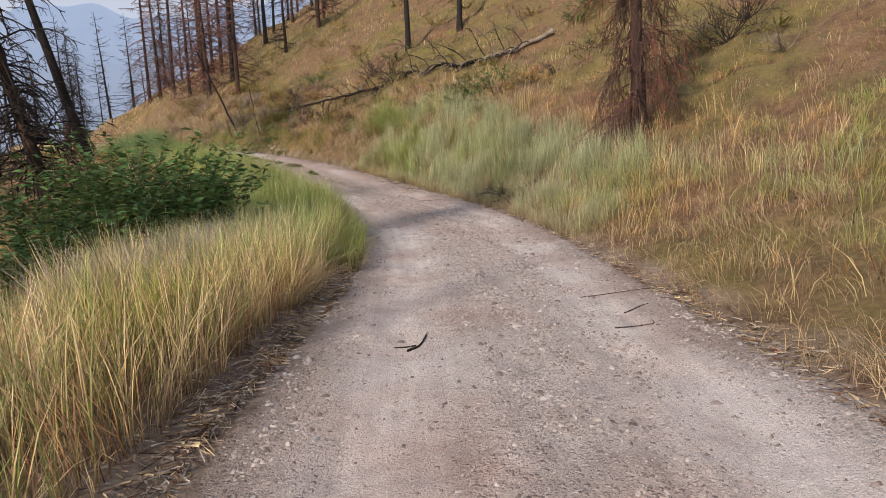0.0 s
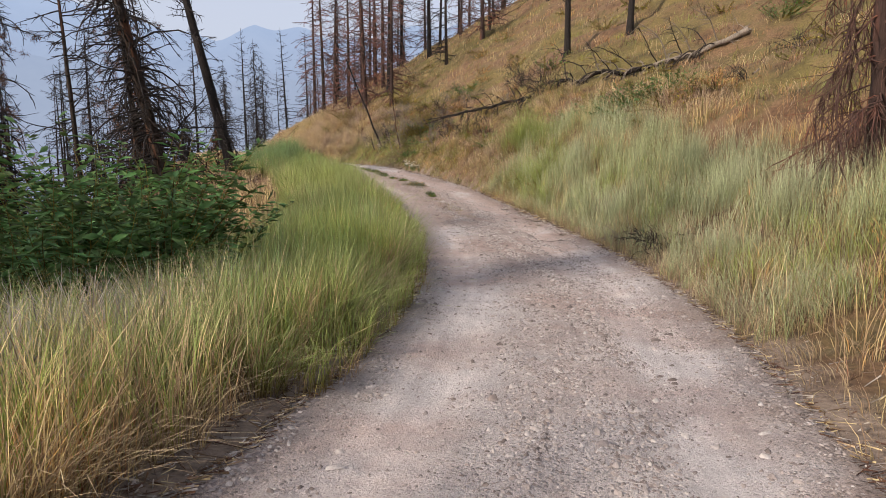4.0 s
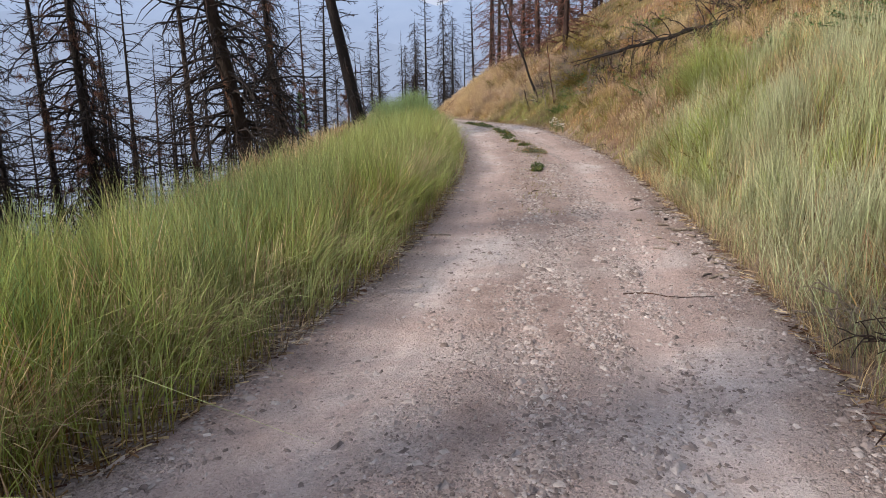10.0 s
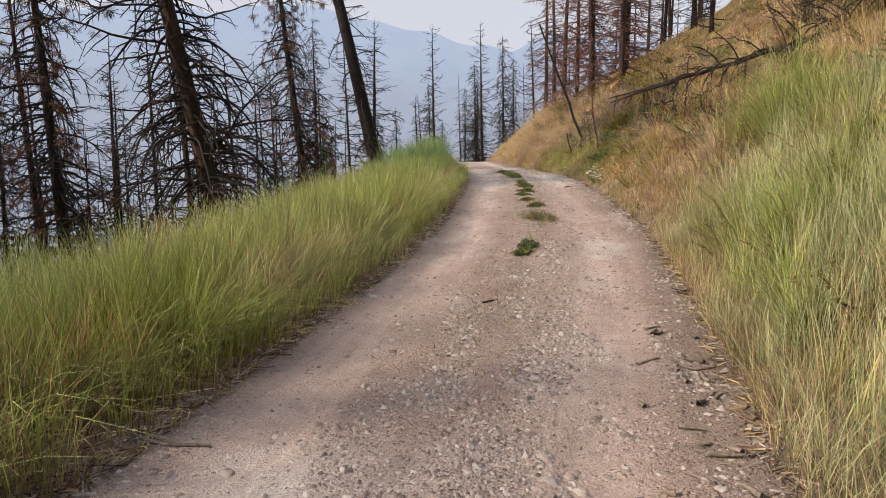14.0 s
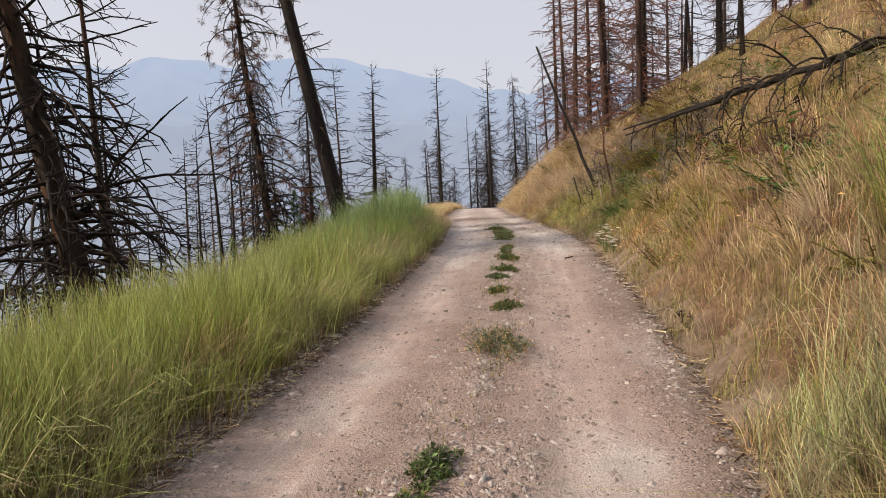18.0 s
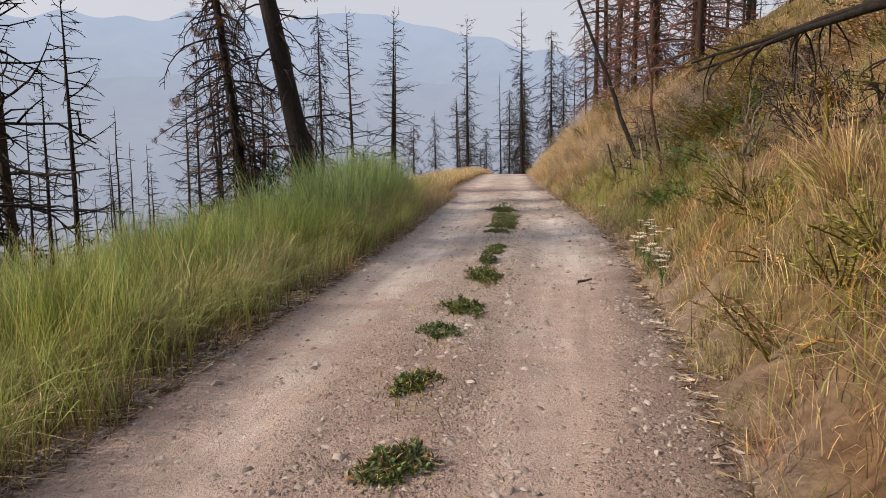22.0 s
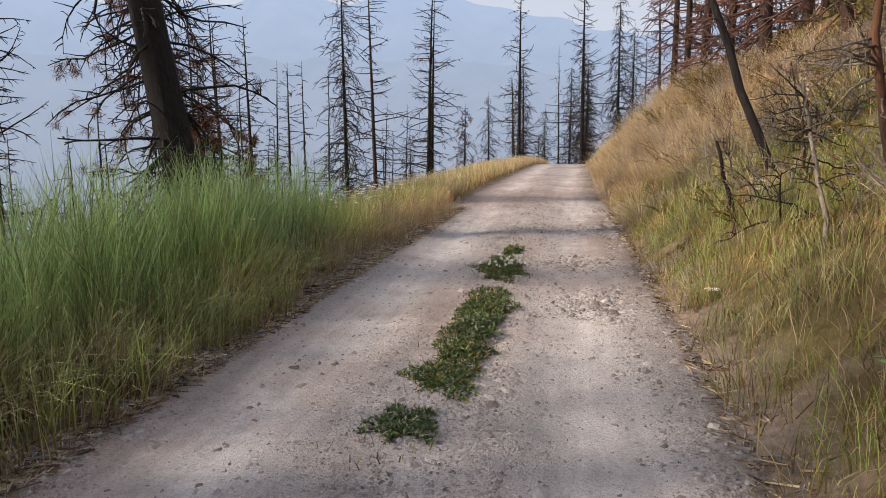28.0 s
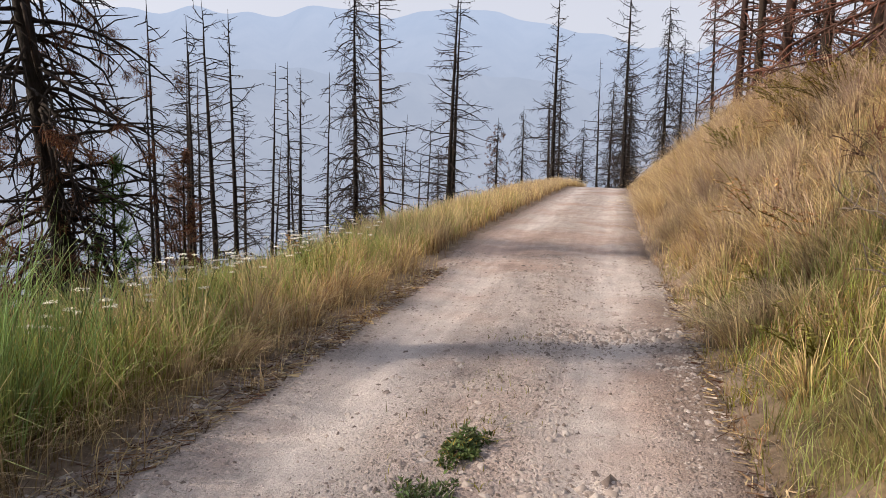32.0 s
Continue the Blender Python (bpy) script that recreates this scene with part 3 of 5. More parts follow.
def dead_tree(name, rng, height, radius, kind, bark, twig_mat, scorched=False, apart=True):
    """One burnt conifer at the origin: an empty with trunk, branches, and dead needles where some are left."""
    thing = new(name)
    lean = rng.normal(0, 0.012, 2)
    n = 14
    k = np.linspace(0, 1, n)
    path = np.stack([lean[0] * height * k + 0.02 * height * k ** 2 * rng.normal(0, 0.5) + rng.normal(0, 0.012, n) * k, lean[1] * height * k + rng.normal(0, 0.012, n) * k, -0.5 + (height + 0.5) * k], 1)
    rad = radius * (1 - k) ** 0.8 * (1 + 0.5 * np.exp(-k * height / 0.45)) + 0.008
    trunk = Tubes()
    trunk.add(path, rad, 10)
    part("trunk", trunk.mesh(name + "_trunk", bark), thing)
    br = Tubes()
    count, first = {"tall": (290, 0.09), "bare": (120, 0.1), "fir": (92, 0.06), "thick": (130, 0.07), "pole": (16, 0.2), "thin": (46, 0.12)}[kind]
    for b in range(count):
        f = first + (0.97 - first) * ((b + rng.rand()) / count) ** (1.35 if kind in ("tall", "bare") else 1.0)
        if kind == "pole" and rng.rand() < 0.3:
            continue
        at = np.array([np.interp(f, k, path[:, c]) for c in range(3)])
        yaw = rng.rand() * 6.283
        if kind == "tall":
            length = height * 0.21 * (1.12 - f) ** 0.6 * (0.3 + 0.85 * rng.rand())
            rise, curl = rng.normal(0.08, 0.22), rng.normal(-1.45, 0.35)
        elif kind == "bare":
            length = height * 0.075 * (0.3 + 1.0 * rng.rand())
            rise, curl = rng.normal(0.0, 0.35), rng.normal(-0.7, 0.6)
        elif kind == "pole":
            length, rise, curl = 0.3 + 0.9 * rng.rand(), rng.normal(-0.1, 0.3), rng.normal(-0.2, 0.3)
        else:
            length = (0.3 + height * (0.15 if kind == "thin" else 0.24 if kind == "fir" else 0.19) * (1.03 - f) ** 0.7) * (0.25 + 0.85 * rng.rand())
            rise, curl = rng.normal(-0.22, 0.2) + 0.35 * f, rng.normal(0.15 if kind == "fir" else -0.3, 0.35)
        if length < 0.12:
            continue
        one = Tubes() if apart and kind in ("tall", "pole", "bare") else br
        lp = limb_path(rng, at, yaw, length, rise, curl, (7 if kind == "tall" else 5) if length > 1 else 4, 0.09 if kind in ("tall", "bare") else 0.06)
        r0 = min(0.014 + 0.009 * length, 0.04)
        one.add(lp, np.linspace(r0, 0.009, len(lp)), 4)
        for q in range({"tall": 8, "bare": 6, "fir": 6, "thick": 8, "pole": 0, "thin": 2}[kind] if length > 0.5 else 0):
            g = 0.25 + 0.7 * rng.rand()
            a2 = np.array([np.interp(g, np.linspace(0, 1, len(lp)), lp[:, c]) for c in range(3)])
            tl = length * (0.18 + 0.28 * rng.rand()) * (1.15 - g)
            tp = limb_path(rng, a2, yaw + rng.choice([-1, 1]) * (0.5 + 0.6 * rng.rand()), tl, rise + rng.normal(-0.15, 0.35), rng.normal(-0.3, 0.4), 2)
            one.add(tp, np.linspace(r0 * 0.5, 0.0075, 3), 3)
        if one is not br:
            limb = part("limb", one.mesh(name + "_limb", twig_mat), thing)
            if scorched and length > 0.9 and rng.rand() < 0.5:
                tips = [lp[-1 - int(rng.rand() * 3)] + rng.normal(0, 0.12, 3) for _ in range(3)]
                part("dead_needles", needle_tuft(rng, tips, 60, 0.19, -0.9), limb, "brown scorched hanging needles")
    if br.v:
        tagged(part("branchwork", br.mesh(name + "_branches", twig_mat), thing), kind="stuff")
    return thing


rng = np.random.RandomState(4)
PLANTED = []


def tree_kind(kind, height, radius, bark, twig, scorched=False, apart=True):
    return dead_tree("burnt_sapling" if kind == "thin" else "burnt_tree", rng, height, radius, kind, bark, twig, scorched, apart)


def set_tree(src, x, y, scale, turn, tilt=0.0, toward=0.0, first=[]):
    """A copy of a tree at x, y, leaning by tilt degrees toward a compass direction."""
    z = float(heights([(x, y)])[0])
    m = Matrix.Translation((x, y, z - 0.05)) @ Matrix.Rotation(radians(-tilt), 4, Vector((math.cos(radians(toward)), -math.sin(radians(toward)), 0))) @ Matrix.Rotation(radians(turn), 4, "Z")
    ob = copy_thing(src, m)
    ob.scale = (scale, scale, scale)
    return ob


KINDS = {
    "tall": [tree_kind("tall", 17, 0.24, BARK_BROWN, TWIG), tree_kind("tall", 18, 0.22, BARK, TWIG), tree_kind("tall", 16, 0.2, BARK, TWIG, True)],
    "bare": [tree_kind("bare", 18, 0.27, BARK, TWIG)],
    "droop": [tree_kind("tall", 14, 0.15, BARK, TWIG, False, False), tree_kind("tall", 15, 0.16, BARK, TWIG, False, False)],
    "fir": [tree_kind("fir", 13, 0.14, BARK, TWIG), tree_kind("fir", 14, 0.15, BARK, TWIG), tree_kind("fir", 12, 0.12, BARK, TWIG), tree_kind("fir", 13.5, 0.13, BARK_BROWN, TWIG)],
    "thin": [tree_kind("thin", 9, 0.07, BARK, TWIG), tree_kind("thin", 11, 0.09, BARK, TWIG), tree_kind("thin", 8, 0.06, BARK, TWIG)],
    "pole": [tree_kind("pole", 12, 0.13, BARK, TWIG), tree_kind("pole", 15, 0.16, BARK, TWIG)],
    "thick": [tree_kind("thick", 13, 0.14, BARK_RED, TWIG_RED), tree_kind("thick", 12, 0.13, BARK_BROWN, TWIG_RED), tree_kind("thick", 14, 0.16, BARK_RED, TWIG_RED)],
}
LABELS = {
    "droop": "burnt pine with dense bare drooping branches below the road",
    "tall": "tall charred pine with long bare drooping branches", "fir": "burnt fir with bare fine branches to the ground",
    "bare": "tall blackened leaning pine with short crooked twigs", "thin": "thin young burnt conifer, bare", "pole": "blackened bare trunk with few stubs", "thick": "scorched fir with rusty fine dead twigs",
}
for kind, some in KINDS.items():
    for o in some:
        tagged(o, LABELS[kind], "tree", "burnt saplings" if kind == "thin" else "burnt trees")

# single trees: kind, which, x, y, scale, turn, tilt, toward (compass from +y)
SINGLE = [
    ("bare", 0, -14.85, 35.2, 1.0, 20, 10.8, 244), ("tall", 0, -12.7, 26.25, 1.0, 80, 10, 231), ("tall", 2, -21.65, 38.1, 0.95, 140, 6, 190),
    ("droop", 1, -38.6, 56.2, 1.0, 200, 4, 139), ("fir", 1, -37.1, 61.6, 1.0, 10, 1, 122), ("fir", 0, -37.6, 62.4, 0.95, 70, 2, 122),
    ("fir", 1, -37.6, 71.8, 1.0, 100, 1, 320), ("fir", 0, -35.5, 36.9, 0.95, 30, 1, 95), ("fir", 2, -30.6, 36.1, 1.1, 60, 1, 76),
    ("fir", 2, -33.2, 46.7, 0.9, 110, 1.5, 126), ("tall", 2, -19.0, 25.6, 0.95, 170, 2, 245), ("fir", 3, -19.2, 30.1, 1.0, 200, 1, 240),
    ("pole", 0, 1.27, 33.0, 1.0, 40, 0, 0), ("pole", 1, 3.75, 33.2, 0.8, 90, 2, 90), ("thick", 0, -9.6, 46.5, 0.9, 0, 0, 0), ("tall", 1, -7.6, 4.4, 0.9, 30, 2, 200), ("droop", 0, -9.4, 2.0, 0.95, 60, 0, 0), ("pole", 1, -8.4, -3.6, 0.95, 60, 1, 200), ("tall", 0, -11.5, 8.5, 0.85, 250, 3, 220),
    ("pole", 1, -10.6, 49.6, 1.0, 20, 0, 0), ("thick", 2, -12.2, 49.5, 1.0, 50, 0, 0), ("thick", 0, -13.0, 51.5, 1.05, 150, 0, 0),
    ("thick", 1, -14.6, 53.2, 1.0, 80, 0, 0), ("thick", 2, -16.5, 55.6, 1.0, 200, 0, 0), ("thick", 0, -19.9, 60.3, 1.05, 310, 0, 0), ("thick", 1, -18.4, 58.4, 1.1, 30, 0, 0),
]
for kind, which, x, y, scale, turn, tilt, toward in SINGLE:
    set_tree(KINDS[kind][which], x, y, scale, turn, tilt, toward)
    PLANTED.append((x, y))


def stand(count, s0, s1, d0, d1, kinds, seed, gap=1.6, size=(0.8, 1.15), lean=0.0):
    """A loose stand of dead trees along a stretch of the road."""
    r = np.random.RandomState(seed)
    left = count
    for _ in range(count * 12):
        if not left:
            break
        x, y = at_road(s0 + (s1 - s0) * r.rand(), d0 + (d1 - d0) * r.rand())
        if min((x - a) ** 2 + (y - b) ** 2 for a, b in PLANTED) < gap ** 2:
            continue
        kind = kinds[r.randint(len(kinds))]
        set_tree(KINDS[kind][r.randint(len(KINDS[kind]))], x, y, size[0] + (size[1] - size[0]) * r.rand(), r.rand() * 360, lean + abs(r.normal(0, 1.5)), 240 + r.normal(0, 25) if lean else r.rand() * 360)
        PLANTED.append((x, y))
        left -= 1


stand(30, 10, 48, -36, -15, ["fir", "droop", "thin", "fir", "droop"], 1)
stand(11, 3, 16, -18, -9, ["droop", "fir"], 10, 1.6, (0.8, 1.05), 5.0)
stand(26, 14, 44, -30, -15, ["fir", "thin", "droop"], 9, 1.2, (0.7, 1.0), 2.5)
stand(26, 47, 85, -34, -8, ["fir", "fir", "thin", "thin"], 2)
stand(50, -6, 90, -80, -30, ["fir", "thin", "pole"], 3, 2.5)
stand(46, 16, 75, -62, -20, ["thin"], 8, 1.8, (0.6, 1.0))
stand(90, 16, 64, -34, -10, ["thin"], 18, 0.9, (0.3, 0.62))
stand(26, 78, 112, -16, 16, ["fir", "fir", "droop", "thin"], 4)
stand(34, 48, 84, 9, 34, ["thick", "pole", "thick", "fir"], 5)
stand(22, 40, 74, 22, 48, ["pole", "pole", "fir"], 6)
stand(8, 20, 44, 24, 40, ["pole"], 7, 3)
for some in KINDS.values():  # the patterns stand off in the wood too
    for o in some:
        x, y = at_road(95 + 12 * rng.rand(), -34 + 14 * rng.rand())
        o.matrix_basis = Matrix.Translation((x, y, float(heights([(x, y)])[0]) - 0.05))


# ---- grass ----
def blades(xy, height, width, bend, lean=None, levels=4, head=0.0, seed=0, lift=0.0, ways=None):
    """Arrays of bent blades standing at xy. head: how much a seed head thickens the tip."""
    r = np.random.RandomState(seed)
    n = len(xy)
    z = heights(xy) + lift
    h = height * (0.55 + 0.75 * r.rand(n))
    w = width * (0.7 + 0.6 * r.rand(n))
    a = r.rand(n) * 6.283
    dirs = np.stack([np.cos(a), np.sin(a)], 1)
    if lean is not None:
        dirs = dirs * 0.75 + lean
    gust = np.stack([waves(xy[:, 0], xy[:, 1], 1.3, 7), waves(xy[:, 0], xy[:, 1], 1.5, 17)], 1)
    dirs = dirs * 0.8 + 0.55 * gust if ways is None else ways
    h = h * (1 + 0.22 * waves(xy[:, 0], xy[:, 1], 0.8, 27) + 0.12 * waves(xy[:, 0], xy[:, 1], 2.6, 37))
    b = bend * (0.3 + 1.3 * r.rand(n))
    face = r.rand(n) * 6.283
    side = np.stack([np.cos(face), np.sin(face), 0 * face], 1)
    k = np.linspace(0, 1, levels)
    shape = np.interp(k, [0, 0.45, 0.72, 0.86, 1.0], [1.0, 0.8, 0.5 + 0.4 * head, 0.34 + 1.2 * head, 0.1])
    v = np.empty((n, levels, 2, 3), np.float32)
    for i, t in enumerate(k):
        out = dirs * (b * h * t ** 1.8)[:, None]
        up = h * t * np.sqrt(np.maximum(1 - np.minimum(b, 0.95) ** 2 * 0.75 * t * t, 0.08))
        c = np.concatenate([xy + out, (z + up)[:, None]], 1)
        v[:, i, 0] = c - side * (w * shape[i] / 2)[:, None]
        v[:, i, 1] = c + side * (w * shape[i] / 2)[:, None]
    base = np.arange(n)[:, None] * levels * 2 + np.arange(levels - 1)[None, :] * 2
    q = np.stack([base, base + 1, base + 3, base + 2], -1).reshape(-1, 4)
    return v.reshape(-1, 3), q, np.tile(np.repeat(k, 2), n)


def field(name, label, mat, pieces):
    """One stretch of grass, from several arrays of blades."""
    vs, qs, ks, n = [], [], [], 0
    for v, q, k in pieces:
        vs.append(v)
        qs.append(q + n)
        ks.append(k)
        n += len(v)
    me = fast_mesh(name, np.concatenate(vs), np.concatenate(qs), mat)
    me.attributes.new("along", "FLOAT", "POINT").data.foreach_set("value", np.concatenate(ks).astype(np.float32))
    return tagged(new(name, me), label, "grass", kind="stuff")


def scatter(count, s0, s1, d0, d1, seed, clump=0.0, per=1, keep=None, near=1.0, over=0.12):
    """Places between two stations and two distances from the road's middle, in clumps; keep(s, d) thins them."""
    r = np.random.RandomState(seed)
    m = max(count // per, 1)
    s = s0 + (s1 - s0) * r.rand(m)
    d = d0 + (d1 - d0) * r.rand(m) ** near
    if keep is not None:
        ok = r.rand(m) < keep(s, d)
        s, d = s[ok], d[ok]
    xy = at_road(s, d)
    if per > 1:
        xy = np.repeat(xy, per, 0)
        xy = xy + r.normal(0, clump, xy.shape)
    ss, dd, _ = road_frame(xy)
    return xy[np.abs(dd) > HALF - over + shoulder(ss, dd)]


def band(lo, hi, soft):
    return lambda s, d: np.clip((s - lo) / soft + 0.5, 0, 1) * np.clip((hi - s) / soft + 0.5, 0, 1)


def patchy(size, seed, cut=0.0, soft=0.5):
    def f(s, d):
        p = at_road(s, d)
        return np.clip((waves(p[:, 0], p[:, 1], size, seed) - cut) / soft + 0.5, 0.03, 1)
    return f


def zone(k, size=3.2, sharp=4.5, kinds=5, offset=900):
    """One share of a patchwork: each patch of ground belongs mostly to one of the kinds."""
    def f(s, d):
        p = at_road(s, d)
        e = np.exp(sharp * np.stack([waves(p[:, 0], p[:, 1], size, offset + q) for q in range(kinds)]))
        return np.clip(1.7 * e[k] / e.sum(0), 0.02, 1)
    return f


def along(stations, shares):
    return lambda s, d: np.interp(s, stations, shares)


def both(*fs):
    def f(s, d):
        out = 1.0
        for g in fs:
            out = out * g(s, d)
        return out
    return f


def tussocks(clumps, per, s0, s1, d0, d1, seed, height, width, keep=None, fall=(-0.45, -0.2)):
    """Separate tufts whose blades arch outward and fall with the slope."""
    r = np.random.RandomState(seed)
    mid = scatter(clumps, s0, s1, d0, d1, seed, keep=keep)
    size = np.repeat(0.6 + 0.7 * r.rand(len(mid)), per)
    off = r.normal(0, 1, (len(mid) * per, 2))
    ways = off * 0.42 + np.array(fall) + r.normal(0, 0.12, off.shape)
    return blades(np.repeat(mid, per, 0) + off * 0.06 * size[:, None], height * size, width, 0.95, levels=5, head=0.45, seed=seed, ways=ways)


def lying(count, s0, s1, edge, wide, length, width, seed):
    """Broken stalks lying flat along one edge of the road, most of them near its foot."""
    r = np.random.RandomState(seed)
    s = s0 + (s1 - s0) * r.rand(count)
    xy = at_road(s, edge + wide * np.abs(r.normal(0, 1, count)) - shoulder(s, edge))
    a = r.rand(count) * 6.283
    way = np.stack([np.cos(a), np.sin(a)], 1)
    half = (length * (0.3 + 0.9 * r.rand(count) ** 2))[:, None] / 2
    side = np.stack([-way[:, 1], way[:, 0]], 1) * (width * (0.6 + 0.8 * r.rand(count)))[:, None] / 2
    v = np.empty((count, 4, 3), np.float32)
    for i, (g, h) in enumerate(((-1, -1), (-1, 1), (1, 1), (1, -1))):
        p = xy + way * half * g + side * h
        v[:, i, :2] = p
        v[:, i, 2] = heights(p) + 0.006 + (0.015 * r.rand(count) if g > 0 else 0) + (0.003 if h > 0 else 0)
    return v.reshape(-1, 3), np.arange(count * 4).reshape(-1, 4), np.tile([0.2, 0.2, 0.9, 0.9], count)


L0 = -HALF
TO_ROAD = np.array([0.3, 0.2])
# left verge
field("verge_grass_green", "tall green roadside grass along the outer verge", G_GREEN, [
    blades(scatter(24000, 27, 43, L0 - 0.12, L0 - 2.3, 110, 0.07, 8, both(band(28.5, 40, 3), patchy(2.2, 41, -0.5))), 0.6, 0.0065, 0.34, levels=4, head=0.12, seed=101),
    blades(scatter(48000, 5, 29, L0 - 0.15, L0 - 2.3, 11, 0.07, 8, both(band(7, 28, 4), patchy(2.2, 41, -0.5))), 0.68, 0.006, 0.3, levels=4, head=0.2, seed=1),
    tussocks(120, 70, 8, 42, L0 - 0.02, L0 - 0.45, 342, 0.6, 0.0062, fall=(0.34, 0.14)),
    blades(scatter(12000, 8, 37, L0 + 0.3, L0 - 0.4, 132, 0.06, 9, over=0.45), 0.44, 0.0065, 0.6, lean=TO_ROAD, levels=4, head=0.1, seed=132),
    blades(scatter(8000, 2, 20, L0 - 2.4, L0 - 6, 131, 0.12, 12, patchy(2, 143, -0.3)), 0.42, 0.010, 0.45, levels=3, seed=131),
    blades(scatter(19000, -3, 10, L0 - 0.3, L0 - 2.6, 13, 0.06, 8, patchy(1.6, 42, 0.0)), 0.6, 0.0065, 0.32, levels=4, head=0.2, seed=3),
    blades(scatter(26000, 34, 60, L0 - 0.2, L0 - 2.4, 14, 0.08, 8, both(patchy(1.6, 43, -0.3), along([46, 60], [1, 0.15]))), 0.46, 0.0085, 0.4, levels=3, seed=4),
])
field("verge_grass_lush", "lush cool green tall grass along the outer verge", G_COOL, [
    blades(scatter(13000, 32, 42, L0 - 0.25, L0 - 2.0, 12, 0.09, 12, band(34.5, 39.6, 2.5)), 1.0, 0.0085, 0.32, levels=5, head=0.15, seed=2),
    blades(scatter(17000, 27, 42, L0 - 0.12, L0 - 2.2, 812, 0.07, 8, both(band(29.5, 39.5, 3), patchy(2.2, 841, -0.4))), 0.62, 0.0065, 0.32, levels=4, head=0.12, seed=812),
    blades(scatter(15000, 6, 20, L0 - 0.3, L0 - 2.3, 813, 0.07, 8, both(band(9, 17, 4), patchy(2.2, 842, 0.0))), 0.66, 0.006, 0.28, levels=4, head=0.2, seed=813),
])
field("verge_grass_golden", "dry golden roadside grass with seed heads", G_GOLD, [
    blades(scatter(24000, -6, 13, L0 - 0.05, L0 - 2.8, 15, 0.07, 8, both(band(-6, 9, 4), patchy(1.8, 44, -0.5))), 0.66, 0.0062, 0.36, levels=4, head=0.5, seed=5),
    blades(scatter(13000, 6, 42, L0 - 0.05, L0 - 2.4, 16, 0.06, 6, both(patchy(1.5, 45, 0.05), along([19, 24, 37, 41], [1, 0.2, 0.2, 1]))), 0.6, 0.0062, 0.42, levels=4, head=0.5, seed=6),
    blades(scatter(8000, 37, 50, L0 - 0.05, L0 - 2.3, 217, 0.08, 8, patchy(1.3, 347, 0.1)), 0.48, 0.008, 0.45, levels=4, head=0.5, seed=207),
    blades(scatter(17000, 47, 86, L0 - 0.05, L0 - 2.3, 17, 0.08, 8), 0.5, 0.012, 0.4, levels=3, head=0.5, seed=7),
    blades(scatter(8000, 3, 42, L0 - 1.8, L0 - 5.5, 18, 0.1, 8, patchy(2.5, 46, 0.1)), 0.6, 0.011, 0.35, levels=3, head=0.4, seed=8),
])
field("verge_straw", "bent dead straw at the foot of the verge", STRAW, [
    tussocks(210, 60, 6, 46, L0 - 0.02, L0 - 0.4, 341, 0.46, 0.005, fall=(0.4, 0.16)),
    blades(scatter(5200, 8, 46, L0 + 0.4, L0 - 0.1, 319, 0.07, 8, patchy(0.8, 369, 0.0), over=0.55), 0.34, 0.005, 1.1, lean=TO_ROAD, levels=4, seed=309),
    blades(scatter(17000, -5, 46, L0 + 0.08, L0 - 0.55, 19, 0.06, 5, along([18, 24, 36, 40], [1, 0.6, 0.5, 0.8])), 0.3, 0.0055, 0.95, lean=TO_ROAD, levels=4, seed=9),
    blades(scatter(10000, 0, 50, HALF - 0.12, HALF + 1.0, 20, 0.06, 6), 0.22, 0.0055, 1.05, lean=-TO_ROAD, levels=4, seed=10),
    blades(scatter(14000, 10, 24, HALF - 0.1, HALF + 0.9, 221, 0.06, 8), 0.26, 0.0045, 0.9, lean=-TO_ROAD, levels=4, seed=221),
    blades(scatter(9000, -3, 11, HALF + 0.1, HALF + 4.2, 21, 0.1, 14, patchy(1.6, 47, -0.1)), 0.3, 0.0065, 1.1, lean=np.array([-0.5, 0.2]), levels=4, seed=11),
])
field("verge_grass_rusty", "amber and rust dry grass along the outer verge", G_RUST, [
    blades(scatter(12000, -2, 24, L0 - 0.1, L0 - 2.2, 211, 0.08, 9, patchy(2.0, 241, 0.0)), 0.48, 0.0062, 0.45, levels=4, head=0.4, seed=201),
    blades(scatter(9000, 36, 56, L0 - 0.1, L0 - 2.4, 212, 0.08, 9, patchy(1.6, 242, 0.1)), 0.36, 0.0075, 0.5, levels=4, head=0.5, seed=202),
])
# right verge
field("bank_grass_pale", "tall pale green grass at the foot of the bank", G_BLUE, [
    blades(scatter(62000, 9, 25, HALF + 0.25, HALF + 2.8, 22, 0.07, 10, both(band(12.5, 22.5, 4), patchy(1.9, 48, -0.15), lambda s, d: np.where((d < HALF + 0.9) & (s < 15.6), 0.12, 1.0))), 0.64, 0.0042, 0.27, levels=4, head=0.6, seed=12),
    blades(scatter(15000, 10, 24, HALF - 0.08, HALF + 0.95, 522, 0.06, 8, patchy(1.1, 523, -0.3)), 0.36, 0.0045, 0.5, levels=4, head=0.4, seed=512),
    blades(scatter(3200, -1, 10, HALF + 2.0, HALF + 6.5, 23, 0.12, 22, patchy(2, 49, 0.2)), 0.55, 0.008, 0.4, levels=4, seed=13),
])
